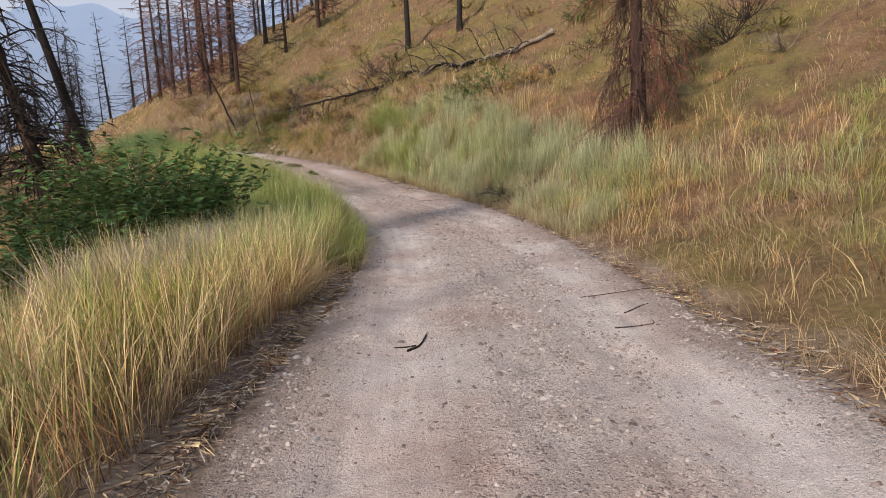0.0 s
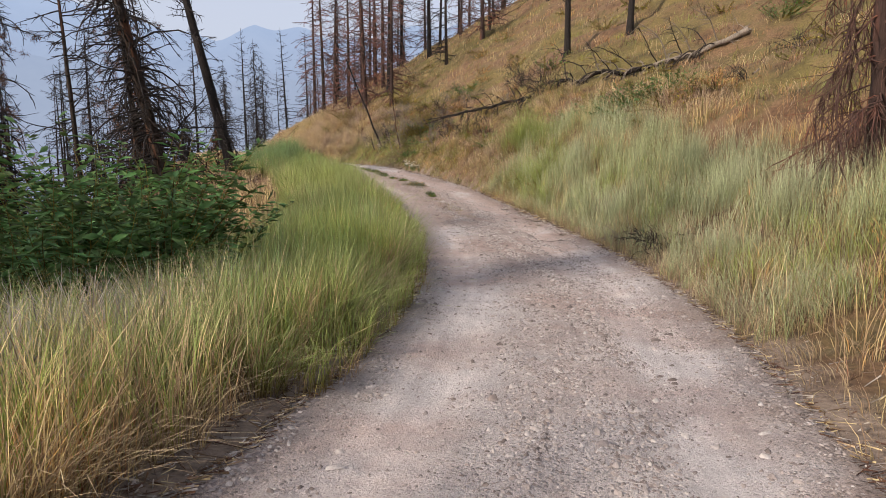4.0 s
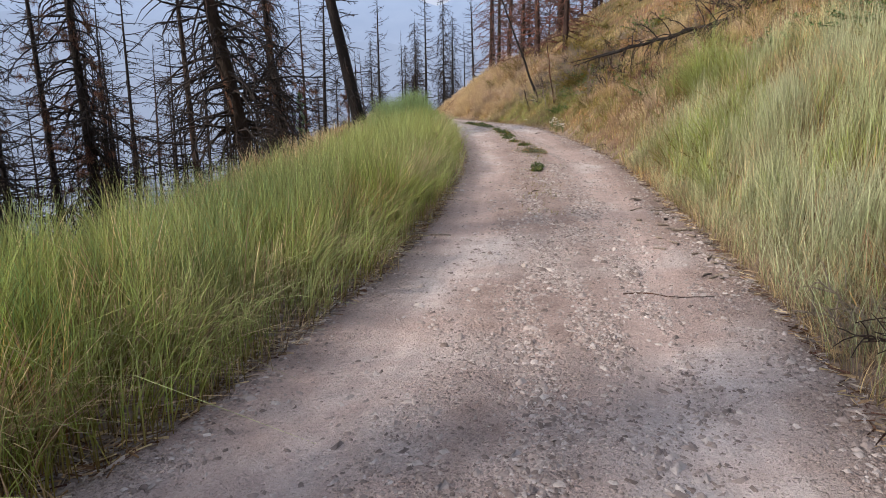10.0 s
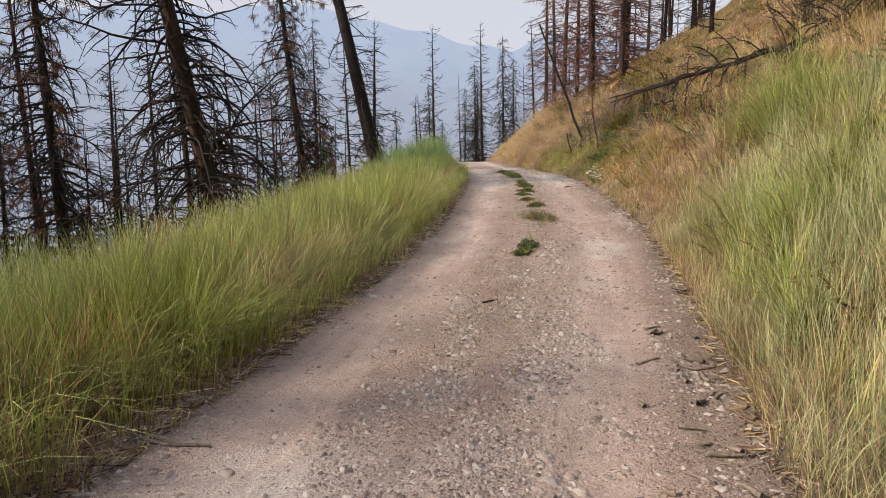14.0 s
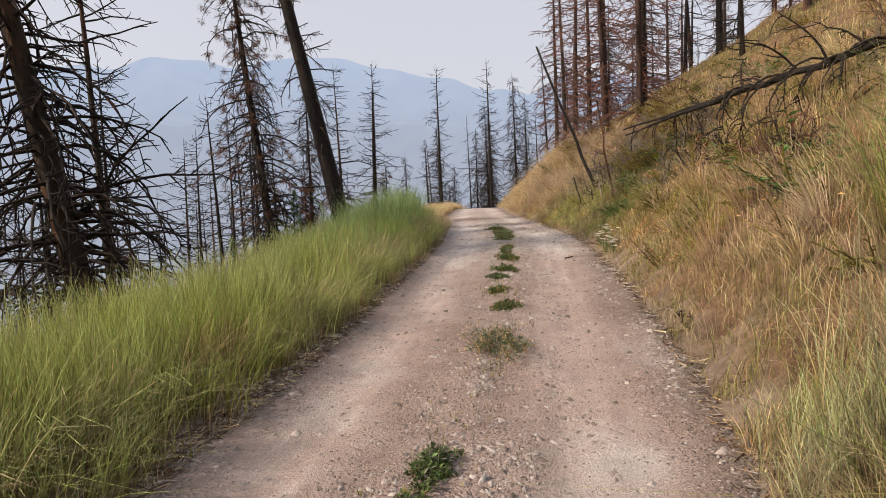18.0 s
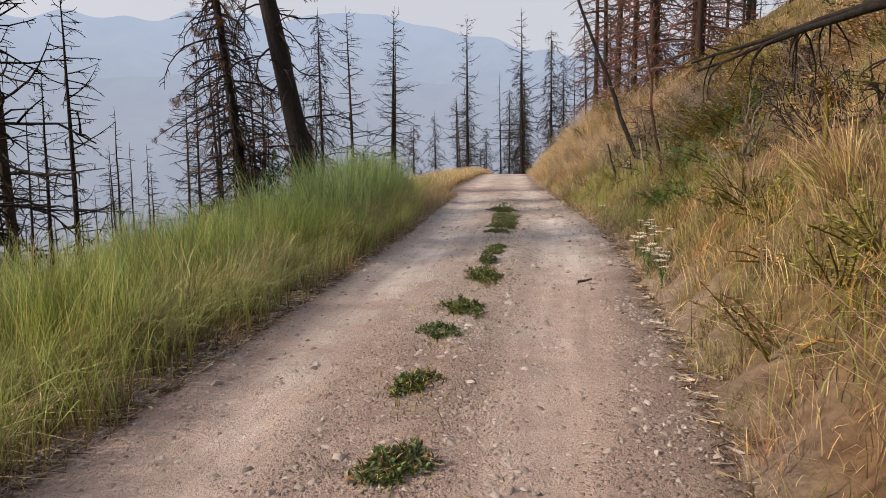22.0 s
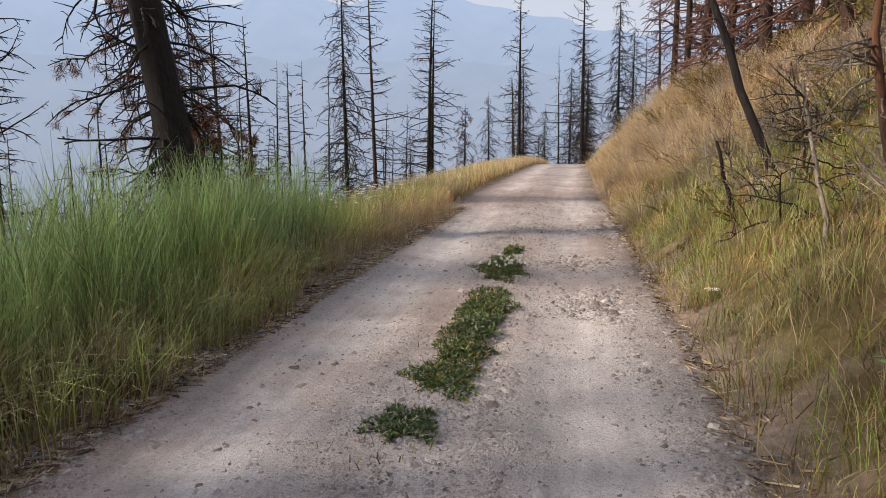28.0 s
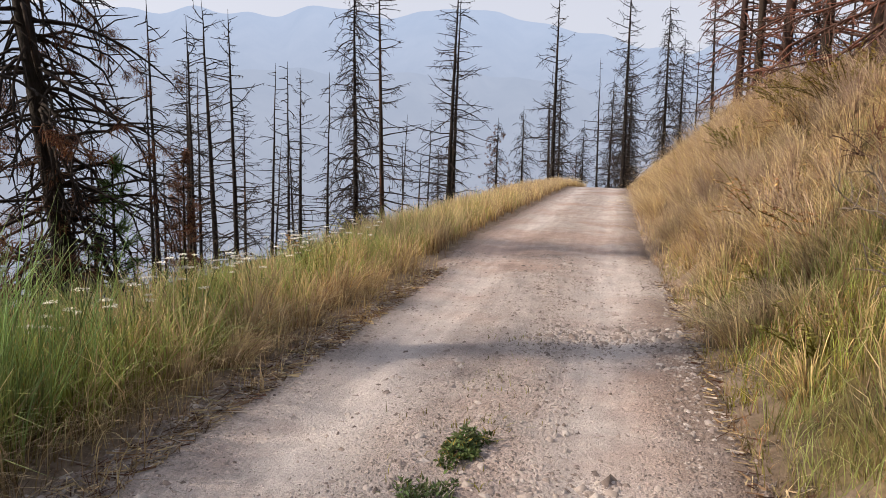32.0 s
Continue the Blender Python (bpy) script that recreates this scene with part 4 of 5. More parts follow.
field("bank_grass_green", "fresh green tufts on the bank", G_GREEN, [
    blades(scatter(9000, -2, 36, HALF + 3, HALF + 13, 424, 0.16, 18, patchy(2.6, 450, 0.3)), 0.24, 0.011, 0.6, levels=3, seed=414),
    blades(scatter(12000, -1, 11, HALF + 1.2, HALF + 7.5, 24, 0.13, 26, patchy(2, 50, 0.05)), 0.36, 0.0075, 0.4, levels=4, seed=14),
    tussocks(16, 170, 22.5, 25, HALF + 0.7, HALF + 1.9, 325, 0.8, 0.006, fall=(-0.1, -0.05)),
    tussocks(10, 170, 19.5, 22, HALF + 0.3, HALF + 1.3, 326, 0.75, 0.006, fall=(-0.1, -0.05)),
    blades(scatter(7000, 10, 24, HALF + 0.2, HALF + 1.6, 25, 0.08, 12, patchy(1.8, 51, 0.15)), 0.5, 0.0065, 0.4, levels=4, seed=15),
    blades(scatter(9000, 33, 45, HALF + 0.05, HALF + 1.7, 826, 0.08, 10, patchy(1.3, 827, -0.1)), 0.32, 0.005, 0.5, levels=4, head=0.2, seed=826),
    blades(scatter(22000, 22, 48, HALF + 0.05, HALF + 2.6, 26, 0.1, 12, both(zone(4, 2.2), along([22, 30, 34, 42, 48], [0.4, 0.6, 1, 0.8, 0.2]))), 0.3, 0.006, 0.5, levels=4, seed=16),
])
field("bank_grass_golden", "dry golden grass hanging over the bank", G_GOLD, [
    tussocks(230, 100, 19, 32, HALF + 0.6, HALF + 4.2, 227, 0.52, 0.005, zone(0, 2.4)),
    tussocks(190, 90, 41, 60, HALF + 0.1, HALF + 2.6, 228, 0.66, 0.007),
    blades(scatter(22000, 17, 34, HALF + 0.05, HALF + 3.8, 27, 0.09, 9, both(band(19, 31, 5), zone(0, 2.4))), 0.3, 0.005, 0.75, lean=np.array([-0.35, -0.25]), levels=5, head=0.45, seed=17),
    blades(scatter(17000, 40, 84, HALF + 0.05, HALF + 3.2, 28, 0.1, 9, along([40, 45], [0.3, 1])), 0.36, 0.0085, 0.6, lean=np.array([-0.3, -0.2]), levels=3, head=0.4, seed=18),
    blades(scatter(6500, 9, 24, HALF + 0.2, HALF + 4.5, 29, 0.07, 7, patchy(1.8, 54, 0.1)), 0.58, 0.006, 0.35, levels=4, head=0.5, seed=19),
    blades(scatter(10000, 36, 75, HALF + 2.5, HALF + 12, 530, 0.13, 10, patchy(2.5, 531, -0.2)), 0.34, 0.011, 0.5, levels=3, head=0.3, seed=530),
    blades(scatter(13000, 0, 75, HALF + 3.5, HALF + 14, 30, 0.13, 10, zone(0)), 0.3, 0.010, 0.5, levels=3, head=0.3, seed=20),
    blades(scatter(11000, 15, 85, HALF + 12, HALF + 40, 31, 0.25, 10, zone(0, 6.0)), 0.38, 0.022, 0.5, levels=3, seed=21),
])
field("bank_grass_rusty", "rust-brown dry weeds on the bank", G_RUST, [
    blades(scatter(36000, 20, 48, HALF - 0.05, HALF + 4, 32, 0.09, 9, zone(1, 2.4)), 0.2, 0.0052, 0.8, levels=4, head=0.6, seed=22),
    blades(scatter(9000, 10, 23, HALF + 0.3, HALF + 6, 33, 0.1, 9, patchy(2.0, 58, 0.05)), 0.3, 0.0075, 0.7, levels=4, seed=23),
    blades(scatter(10000, -3, 11, HALF + 0.3, HALF + 7, 333, 0.1, 9, patchy(1.6, 358, 0.1)), 0.2, 0.007, 0.9, levels=4, seed=323),
    blades(scatter(26000, 0, 75, HALF + 3.5, HALF + 16, 34, 0.15, 10, zone(1)), 0.22, 0.011, 0.6, levels=3, seed=24),
    blades(scatter(11000, 15, 85, HALF + 12, HALF + 40, 35, 0.3, 10, zone(1, 6.0)), 0.32, 0.022, 0.5, levels=3, seed=25),
    blades(scatter(5000, 2, 60, L0 - 3, L0 - 12, 36, 0.2, 10, patchy(4, 61, 0.1)), 0.4, 0.014, 0.5, levels=3, seed=26),
])
field("bank_weeds_olive", "olive green weeds and moss on the hillside", G_OLIVE, [
    blades(scatter(34000, -2, 75, HALF + 1.0, HALF + 14, 37, 0.14, 12, zone(2)), 0.24, 0.010, 0.6, levels=3, seed=27),
    blades(scatter(17000, 19, 48, HALF - 0.1, HALF + 1.2, 238, 0.08, 10, patchy(1.2, 263, -0.1)), 0.17, 0.006, 0.8, levels=3, seed=228),
    blades(scatter(17000, 20, 50, HALF + 0.1, HALF + 4.5, 38, 0.1, 12, zone(2, 2.4)), 0.25, 0.006, 0.7, levels=4, seed=28),
    blades(scatter(22000, -4, 18, L0 - 2.4, L0 - 9, 39, 0.14, 10, patchy(3, 64, -0.4)), 0.36, 0.011, 0.5, levels=3, seed=29),
])
field("bank_weeds_dark", "dark dead stalks and litter on the hillside", G_DARK, [
    blades(scatter(20000, -2, 34, HALF + 1.5, HALF + 14, 292, 0.14, 12, zone(3)), 0.2, 0.009, 0.95, levels=3, seed=232),
    blades(scatter(17000, -2, 75, HALF + 0.5, HALF + 15, 92, 0.12, 8, both(zone(3), along([28, 36], [1, 0.3]))), 0.26, 0.010, 0.85, levels=3, seed=32),
    blades(scatter(7000, 15, 85, HALF + 12, HALF + 40, 93, 0.3, 10, zone(3, 6.0)), 0.36, 0.022, 0.7, levels=3, seed=33),
    blades(scatter(9000, 18, 48, HALF + 0.1, HALF + 4.5, 94, 0.08, 8, both(zone(3, 2.4), along([38, 44], [1, 0.2]))), 0.26, 0.006, 0.7, levels=3, seed=34),
    blades(scatter(4000, 0, 42, L0 - 1.8, L0 - 7, 95, 0.12, 8, patchy(2, 68, 0.1)), 0.4, 0.010, 0.5, levels=3, seed=35),
])
field("bank_grass_tan", "faded tan fine grass on the bank", G_PINK, [
    tussocks(150, 100, 20, 40, HALF + 0.5, HALF + 4.0, 229, 0.5, 0.005, both(zone(4, 2.4), along([20, 30, 34, 40], [1, 1, 0.35, 0.35]))),
    tussocks(130, 90, 42, 58, HALF + 0.4, HALF + 3.6, 249, 0.7, 0.007),
    blades(scatter(30000, 18, 52, HALF + 0.1, HALF + 4.5, 96, 0.1, 14, both(zone(4, 2.4), along([30, 34, 40, 44], [1, 0.5, 0.5, 1]))), 0.27, 0.005, 0.55, lean=np.array([-0.35, -0.2]), levels=4, head=0.5, seed=36),
    blades(scatter(9000, -2, 20, HALF + 0.5, HALF + 8, 97, 0.12, 12, zone(4)), 0.26, 0.007, 0.9, levels=4, head=0.3, seed=37),
    blades(scatter(12000, 5, 85, HALF + 6, HALF + 26, 98, 0.2, 12, zone(4, 4.5)), 0.3, 0.013, 0.6, levels=3, head=0.3, seed=38),
])
for shade, name, label, seed in ((G_DARK, "dark_litter", "dark broken stalks lying along the road's edges", 46), (STRAW, "straw_litter", "broken straw lying along the road's edges", 47), (G_GREY, "grey_litter", "grey stalks and chaff lying along the road's edges", 48)):
    field(name, label, shade, [lying(7000, -4, 46, L0 + 0.42, -0.18, 0.17, 0.0042, seed), lying(4200, -4, 46, HALF - 0.2, 0.25, 0.15, 0.0042, seed + 10)])


# ---- stones ----
def stone_mesh(name, seed, squash=0.6, cuts=2):
    r = np.random.RandomState(seed)
    bm = bmesh.new()
    bmesh.ops.create_icosphere(bm, subdivisions=cuts, radius=1.0)
    for _ in range(9):  # knocks flat faces onto it
        n = Vector(r.normal(0, 1, 3)).normalized()
        h = 0.35 + 0.35 * r.rand()
        for v in bm.verts:
            over = v.co.dot(n) - h
            if over > 0:
                v.co -= n * over
    for v in bm.verts:
        v.co.z *= squash
        v.co.x *= 1.0 + 0.3 * (r.rand() - 0.5)
    me = bpy.data.meshes.new(name)
    bm.to_mesh(me)
    bm.free()
    me.materials.append(STONE)
    return me


def gravel(count, seed, s0, s1, weight, size, name, label):
    """Loose stones as one sheet of many small angular lumps."""
    r = np.random.RandomState(seed)
    s = s0 + (s1 - s0) * r.rand(count)
    d = (r.rand(count) * 2 - 1) * (HALF + 0.1)
    ok = r.rand(count) < weight(s, d)
    s, d = s[ok], d[ok]
    n = len(s)
    xy = at_road(s, d)
    z = np.interp(s, ALONG, CENTRE[:, 2]) + road_relief(s, d)
    sz = size * (0.35 + 0.5 * r.rand(n) + 1.3 * r.rand(n) ** 7)
    corner = np.array([[-1, -1, -0.6], [1, -1, -0.6], [1, 1, -0.6], [-1, 1, -0.6], [-0.5, -0.2, 1], [0.5, 0.2, 1]], float)
    v = corner[None] * (0.7 + 0.45 * r.rand(n, 6, 1)) + r.normal(0, 0.16, (n, 6, 3))
    v *= (sz[:, None] * np.stack([0.75 + 0.7 * r.rand(n), 0.55 + 0.4 * r.rand(n), 0.35 + 0.35 * r.rand(n)], 1))[:, None, :]
    a = r.rand(n) * 6.283
    c, q = np.cos(a)[:, None], np.sin(a)[:, None]
    v = np.stack([v[..., 0] * c - v[..., 1] * q, v[..., 0] * q + v[..., 1] * c, v[..., 2]], -1)
    v[..., :2] += xy[:, None]
    v[..., 2] += (z + sz * 0.12)[:, None]
    f = np.array([[0, 1, 5], [0, 5, 4], [1, 2, 5], [2, 3, 4], [2, 4, 5], [3, 0, 4]])
    me = fast_mesh(name, v.reshape(-1, 3), (f[None] + 6 * np.arange(n)[:, None, None]).reshape(-1, 3), STONE)
    tagged(new(name, me), label, "gravel", kind="stuff")


HEAPS = road_frame(np.array([(-11.95, 39.8), (-11.6, 40.25), (-11.25, 40.3), (-10.05, 37.3), (-9.85, 37.4), (-8.75, 35.75), (-8.5, 35.75)]))


def stony(s, d):
    """Where loose stones gather: a strip past the bend, the edges, and a few washed-out patches."""
    strip = np.interp(s, [-5, 4, 8, 11, 19, 24, 30], [0.25, 0.4, 0.8, 1.1, 1.0, 0.5, 0.3])
    wide = np.interp(s, [0, 10, 18, 30], [0.4, 0.6, 0.7, 0.35])
    out = strip * np.exp(-((d - 0.3) / wide) ** 2) + 0.35 * np.exp(-((np.abs(d) - 1.5) / 0.25) ** 2)
    out = out * np.clip(0.45 + 0.8 * waves(s, d * 1.5, 1.5, 71), 0.03, 1) + 0.035
    for hs, hd in zip(HEAPS[0], HEAPS[1]):
        out = out + 0.5 * np.exp(-((s - hs) / 0.4) ** 2 - ((d - hd) / 0.28) ** 2)
    return np.clip(out, 0, 1)


gravel(620000, 81, -2, 48, stony, 0.0105, "road_gravel", "loose angular pale gravel strewn over the road")
gravel(90000, 82, 3, 48, stony, 0.0185, "road_pebbles", "coarser broken stones lying on the road")


def washed_out(s, d):
    """The few patches where coarse stones lie bare in the road."""
    return np.clip(sum(0.8 * np.exp(-((s - hs) / 0.33) ** 2 - ((d - hd) / 0.25) ** 2) for hs, hd in zip(HEAPS[0], HEAPS[1])), 0, 1)


gravel(14000, 83, 34, 46, washed_out, 0.03, "road_rubble", "coarse broken stones bared in worn patches of the road")

# ---- shrubs and herbs ----
def on_ground(x, y, up=0.0):
    return Vector((x, y, float(heights([(x, y)])[0]) + up))


def leafy_shrub(name, label, x, y, height, spread_, stems, leaves, leaf_len, leaf_wid, mat, seed, group=""):
    """Stems that fan out from one root, with leaves along them."""
    r = np.random.RandomState(seed)
    thing = tagged(new(name), label, "shrub", group)
    thing.location = on_ground(x, y, -0.03)
    wood, at, way = Tubes(), [], []
    for k in range(stems):
        yaw = r.rand() * 6.283
        root = np.array([math.cos(yaw), math.sin(yaw), 0]) * spread_ * 0.35 * r.rand()
        lp = limb_path(r, root, yaw, height * (0.7 + 0.5 * r.rand()), 1.5 - spread_ / height * (0.25 + 0.6 * r.rand()), -0.35, 6, 0.05)
        wood.add(lp, np.linspace(0.009, 0.003, len(lp)), 4)
        for q in range(leaves):
            g = 0.18 + 0.82 * (q + r.rand()) / leaves
            p = np.array([np.interp(g, np.linspace(0, 1, len(lp)), lp[:, c]) for c in range(3)])
            a = r.rand() * 6.283
            at.append(p)
            way.append((math.cos(a), math.sin(a), 0.25 + 0.5 * r.normal() * 0.5))
    tagged(part("stemwork", wood.mesh("stems", LEAF_DRY), thing), kind="stuff")
    tagged(part("foliage", leaf_mesh("foliage", np.array(at), np.array(way), leaf_len, leaf_wid, mat, seed), thing), kind="stuff")
    return thing


SHRUBS = [(-3.6, 10.6, 1.45, 0.9), (-4.4, 11.6, 1.5, 0.9), (-3.5, 10.9, 1.15, 0.8), (-4.9, 11.4, 1.45, 0.9), (-5.3, 10.2, 1.25, 0.9),
          (-4.3, 9.5, 0.95, 0.7), (-5.9, 12.5, 1.3, 0.9), (-3.0, 10.4, 1.1, 0.6), (-6.4, 9.0, 1.0, 0.8), (-2.7, 9.9, 0.75, 0.4), (-5.4, 12.4, 1.2, 0.8), (-4.0, 8.2, 0.9, 0.7), (-5.2, 7.6, 1.0, 0.8), (-6.6, 11.0, 1.2, 0.9), (-4.5, 12.2, 1.2, 0.7), (-3.4, 9.6, 1.0, 0.5), (-3.2, 11.3, 1.1, 0.7)]
for i, (x, y, h, w) in enumerate(SHRUBS):
    leafy_shrub("leafy_shrub", "green leafy shrub with pointed leaves among verge grass", x, y, h * 1.6, w, 26, 40, 0.16, 0.06, LEAF, 100 + i, "verge shrubs")
LOW = [(1.6, 24.6, 0.4), (2.0, 24.2, 0.45), (2.5, 23.7, 0.45), (3.0, 23.0, 0.45), (3.6, 22.4, 0.4), (1.2, 25.0, 0.35), (3.4, 23.1, 0.5), (2.6, 22.4, 0.45), (4.2, 23.9, 0.5), (7.9, 27.6, 0.6), (8.6, 28.2, 0.5), (0.7, 32.5, 0.5), (-3.6, 37.6, 0.5), (-1.4, 27.3, 0.5), (-4.9, 34.0, 0.45), (-5.0, 35.3, 0.4)]
for i, (x, y, h) in enumerate(LOW):
    leafy_shrub("low_shrub", "low dark green shrub spreading on the dry bank", x, y, h * 1.5, 1.0, 26, 20, 0.085, 0.042, LEAF, 200 + i, "bank shrubs")
DRY = [(-5.6, 38.6, 0.7), (-4.6, 37.0, 0.7), (-3.2, 34.6, 0.7), (-6.9, 40.2, 0.7), (-1.8, 31.8, 0.6), (-8.9, 43.0, 0.7), (-10.2, 46.0, 0.8), (-2.2, 29.6, 0.5), (-3.4, 32.4, 0.5), (2.2, 25.2, 0.5), (6.5, 21.5, 0.5), (8.2, 17.8, 0.5), (-12.8, 50.2, 0.8), (-21, 44, 0.8), (-17.5, 40.6, 0.6), (-13.6, 35.6, 0.6)]
rd = np.random.RandomState(12)
for k in range(22):
    x, y = at_road(33 + 24 * rd.rand(), HALF + 1.0 + 4.5 * rd.rand())
    DRY.append((float(x), float(y), 0.4 + 0.4 * rd.rand()))
for k in range(60):
    x, y = at_road(2 + 70 * rd.rand(), HALF + 2.0 + 13 * rd.rand())
    DRY.append((float(x), float(y), 0.35 + 0.45 * rd.rand()))
for i, (x, y, h) in enumerate(DRY):
    leafy_shrub("faded_shrub", "yellowing olive shrub on the dry bank", x, y, h, 1.0, 24, 18, 0.065, 0.034, (LEAF_DRY, G_OLIVE, G_RUST)[i % 3], 300 + i, "fading shrubs")

for i, (x, y, h) in enumerate([(-5.3, 35.1, 0.7), (-4.9, 34.8, 0.75), (-5.9, 36.0, 0.7), (-4.6, 35.6, 0.8), (-5.4, 36.6, 0.8), (-8.5, 45.0, 0.9), (-9.0, 49.5, 1.0), (-12.4, 47.7, 0.9), (-14.0, 50.0, 1.0), (-13.4, 49.0, 0.8), (-7.6, 43.6, 0.8)]):
    leafy_shrub("yellow_shrub", "dense yellow-olive low shrub on the bank", x, y, h, 1.1, 44, 30, 0.055, 0.03, LEAF_DRY, 360 + i, "yellowing shrubs")
for i, (x, y, h) in enumerate([(-6.3, 37.4, 0.6), (-5.5, 33.4, 0.4), (-5.7, 33.7, 0.45), (-5.1, 33.0, 0.35), (2.3, 23.7, 0.7), (2.7, 24.3, 0.6)]):
    leafy_shrub("green_herb", "fresh green leafy herb on the dry bank", x, y, h * 0.75, 0.4, 22, 20, 0.065, 0.024, LEAF, 380 + i, "bank herbs")


def mullein(x, y, h, seed):
    """One tall flower spike over a few broad leaves."""
    r = np.random.RandomState(seed)
    thing = tagged(new("mullein"), "dried yellow-green mullein spike standing on the bank", "plant", "mulleins")
    thing.location = on_ground(x, y, -0.03)
    stem = Tubes()
    k = np.linspace(0, 1, 7)
    path = np.stack([0.03 * np.sin(3 * k), 0.02 * k, h * k], 1)
    stem.add(path, np.interp(k, [0, 0.35, 0.45, 0.9, 1], [0.012, 0.010, 0.02, 0.014, 0.004]), 7)
    part("spike", stem.mesh("spike", LEAF_DRY), thing)
    g = 0.25 + 0.75 * r.rand(240)
    a = r.rand(240) * 6.283
    at = np.stack([np.interp(g, k, path[:, 0]), np.interp(g, k, path[:, 1]), h * g], 1)
    tagged(part("seed_pods", leaf_mesh("seed_pods", at, np.stack([np.cos(a), np.sin(a), 0.6 + 0 * a], 1), 0.036, 0.014, LEAF_DRY, seed), thing), kind="stuff")
    b = np.arange(12) * 2.4
    for q in range(12):
        part("leaf", leaf_mesh("leaf", np.array([(0, 0, 0.03 + 0.02 * q)]), np.array([(math.cos(b[q]), math.sin(b[q]), 0.5)]), 0.24 - 0.012 * q, 0.075, G_OLIVE, seed + q), thing)


mullein(-3.23, 30.3, 0.85, 391)
mullein(0.4, 30.45, 1.0, 392)
rh = np.random.RandomState(15)
for k in range(130):
    if k < 112:
        x, y = at_road(19.5 + 25 * rh.rand(), HALF + 0.3 + 3.8 * rh.rand())
    else:
        x, y = at_road(36 + 9 * rh.rand(), -HALF - 0.6 - 2.0 * rh.rand())
    leafy_shrub("verge_herb", "leafy herb among dry grass on the roadside", float(x), float(y), 0.25 + 0.28 * rh.rand(), 0.5, 15, 16, 0.055, 0.017, (G_OLIVE, LEAF, LEAF_DRY, G_RUST, G_OLIVE)[k % 5], 600 + k, "verge herbs")

WEEDS = [(-3.45, 25.1, 0.2, 0.44), (-2.55, 22.95, 0.13, 0.2), (-2.4, 22.5, 0.09, 0.15), (-4.17, 26.5, 0.10, 0.2), (-5.3, 28.2, 0.08, 0.2), (-5.54, 28.8, 0.12, 0.24),
         (-6.15, 29.95, 0.14, 0.3), (-6.61, 30.67, 0.14, 0.15), (-6.9, 31.2, 0.07, 0.18), (-7.1, 31.6, 0.06, 0.16), (-8.0, 32.9, 0.07, 0.22), (-8.3, 33.5, 0.09, 0.28),
         (-8.55, 33.95, 0.10, 0.30), (-8.85, 34.4, 0.14, 0.34), (-9.1, 34.8, 0.14, 0.34), (-9.35, 35.1, 0.08, 0.22), (-9.56, 35.4, 0.05, 0.22), (-10.25, 36.4, 0.1, 0.36), (-10.05, 36.15, 0.09, 0.3),
         (-10.5, 36.75, 0.09, 0.28), (-10.87, 37.4, 0.13, 0.18), (-4.75, 27.3, 0.07, 0.18)]


def weed_clump(x, y, h, w, seed):
    """A ragged mat of small round-tipped leaves, drawn out along the road, with dry bits in it."""
    w = w * 0.97
    r = np.random.RandomState(seed)
    thing = tagged(new("weed_clump"), "low green weed clump in the middle of the road", "weed", "road weeds")
    thing.location = on_ground(x, y, -0.01)
    thing.rotation_euler[2] = 0.55
    n = int(1500 * w / 0.3)
    a = r.rand(n) * 6.283
    rim = w * (0.75 + 0.25 * np.sin(2 * a + seed) + 0.22 * np.sin(5 * a + 2.0 * seed) + 0.12 * np.sin(11 * a))
    q = rim * np.sqrt(r.rand(n))
    tuft = 0.5 + 0.5 * np.sin(9.0 * q * np.cos(a) / w + seed) * np.sin(8.0 * q * np.sin(a) / w)
    at = np.stack([np.cos(a) * q * 0.85, np.sin(a) * q * 1.35, h * (0.25 + 0.75 * tuft) * (1 - 0.8 * (q / rim) ** 2) * r.rand(n) ** 0.6], 1)
    way = r.normal(0, 0.7, (n, 3)) + np.stack([np.cos(a) * 0.4, np.sin(a) * 0.4, 0.25 + 0 * a], 1)
    tagged(part("leaves", leaf_mesh("leaves", at, way, 0.032 + 0.04 * h, 0.017 if h < 0.2 else 0.009, WEED if h < 0.2 else SAGE, seed), thing), kind="stuff")
    m = n // 6
    tagged(part("dry_growth", leaf_mesh("dry_stalks", at[:m] * 1.1, way[:m], 0.05, 0.008, (LEAF_DRY, G_RUST, G_GREY)[seed % 3], seed + 1), thing), kind="stuff")


for i, row in enumerate(WEEDS):
    weed_clump(*row, 400 + i)


def clover(x, y, heads, seed):
    """Small round white flower heads on short stalks, in a mat of weeds."""
    r = np.random.RandomState(seed)
    thing = tagged(new("clover_plant"), "small white clover flowers in the road's weeds", "flower", "road clover")
    thing.location = on_ground(x, y, -0.01)
    stalks = Tubes()
    for k in range(heads):
        foot = np.array([r.normal(0, 0.1), r.normal(0, 0.1), 0.0])
        top = foot + np.array([r.normal(0, 0.02), r.normal(0, 0.02), 0.1 + 0.05 * r.rand()])
        stalks.add(np.array([foot, (foot + top) / 2 + r.normal(0, 0.004, 3), top]), np.array([0.002, 0.0018, 0.0015]), 4)
        way = r.normal(0, 1, (34, 3))
        way /= np.linalg.norm(way, axis=1)[:, None]
        part("flower_head", leaf_mesh("flower_head", top + way * 0.004, way, 0.014, 0.006, PETAL, seed + k), thing, "round white flower head")
    part("stemwork", stalks.mesh("stems", LEAF), thing)


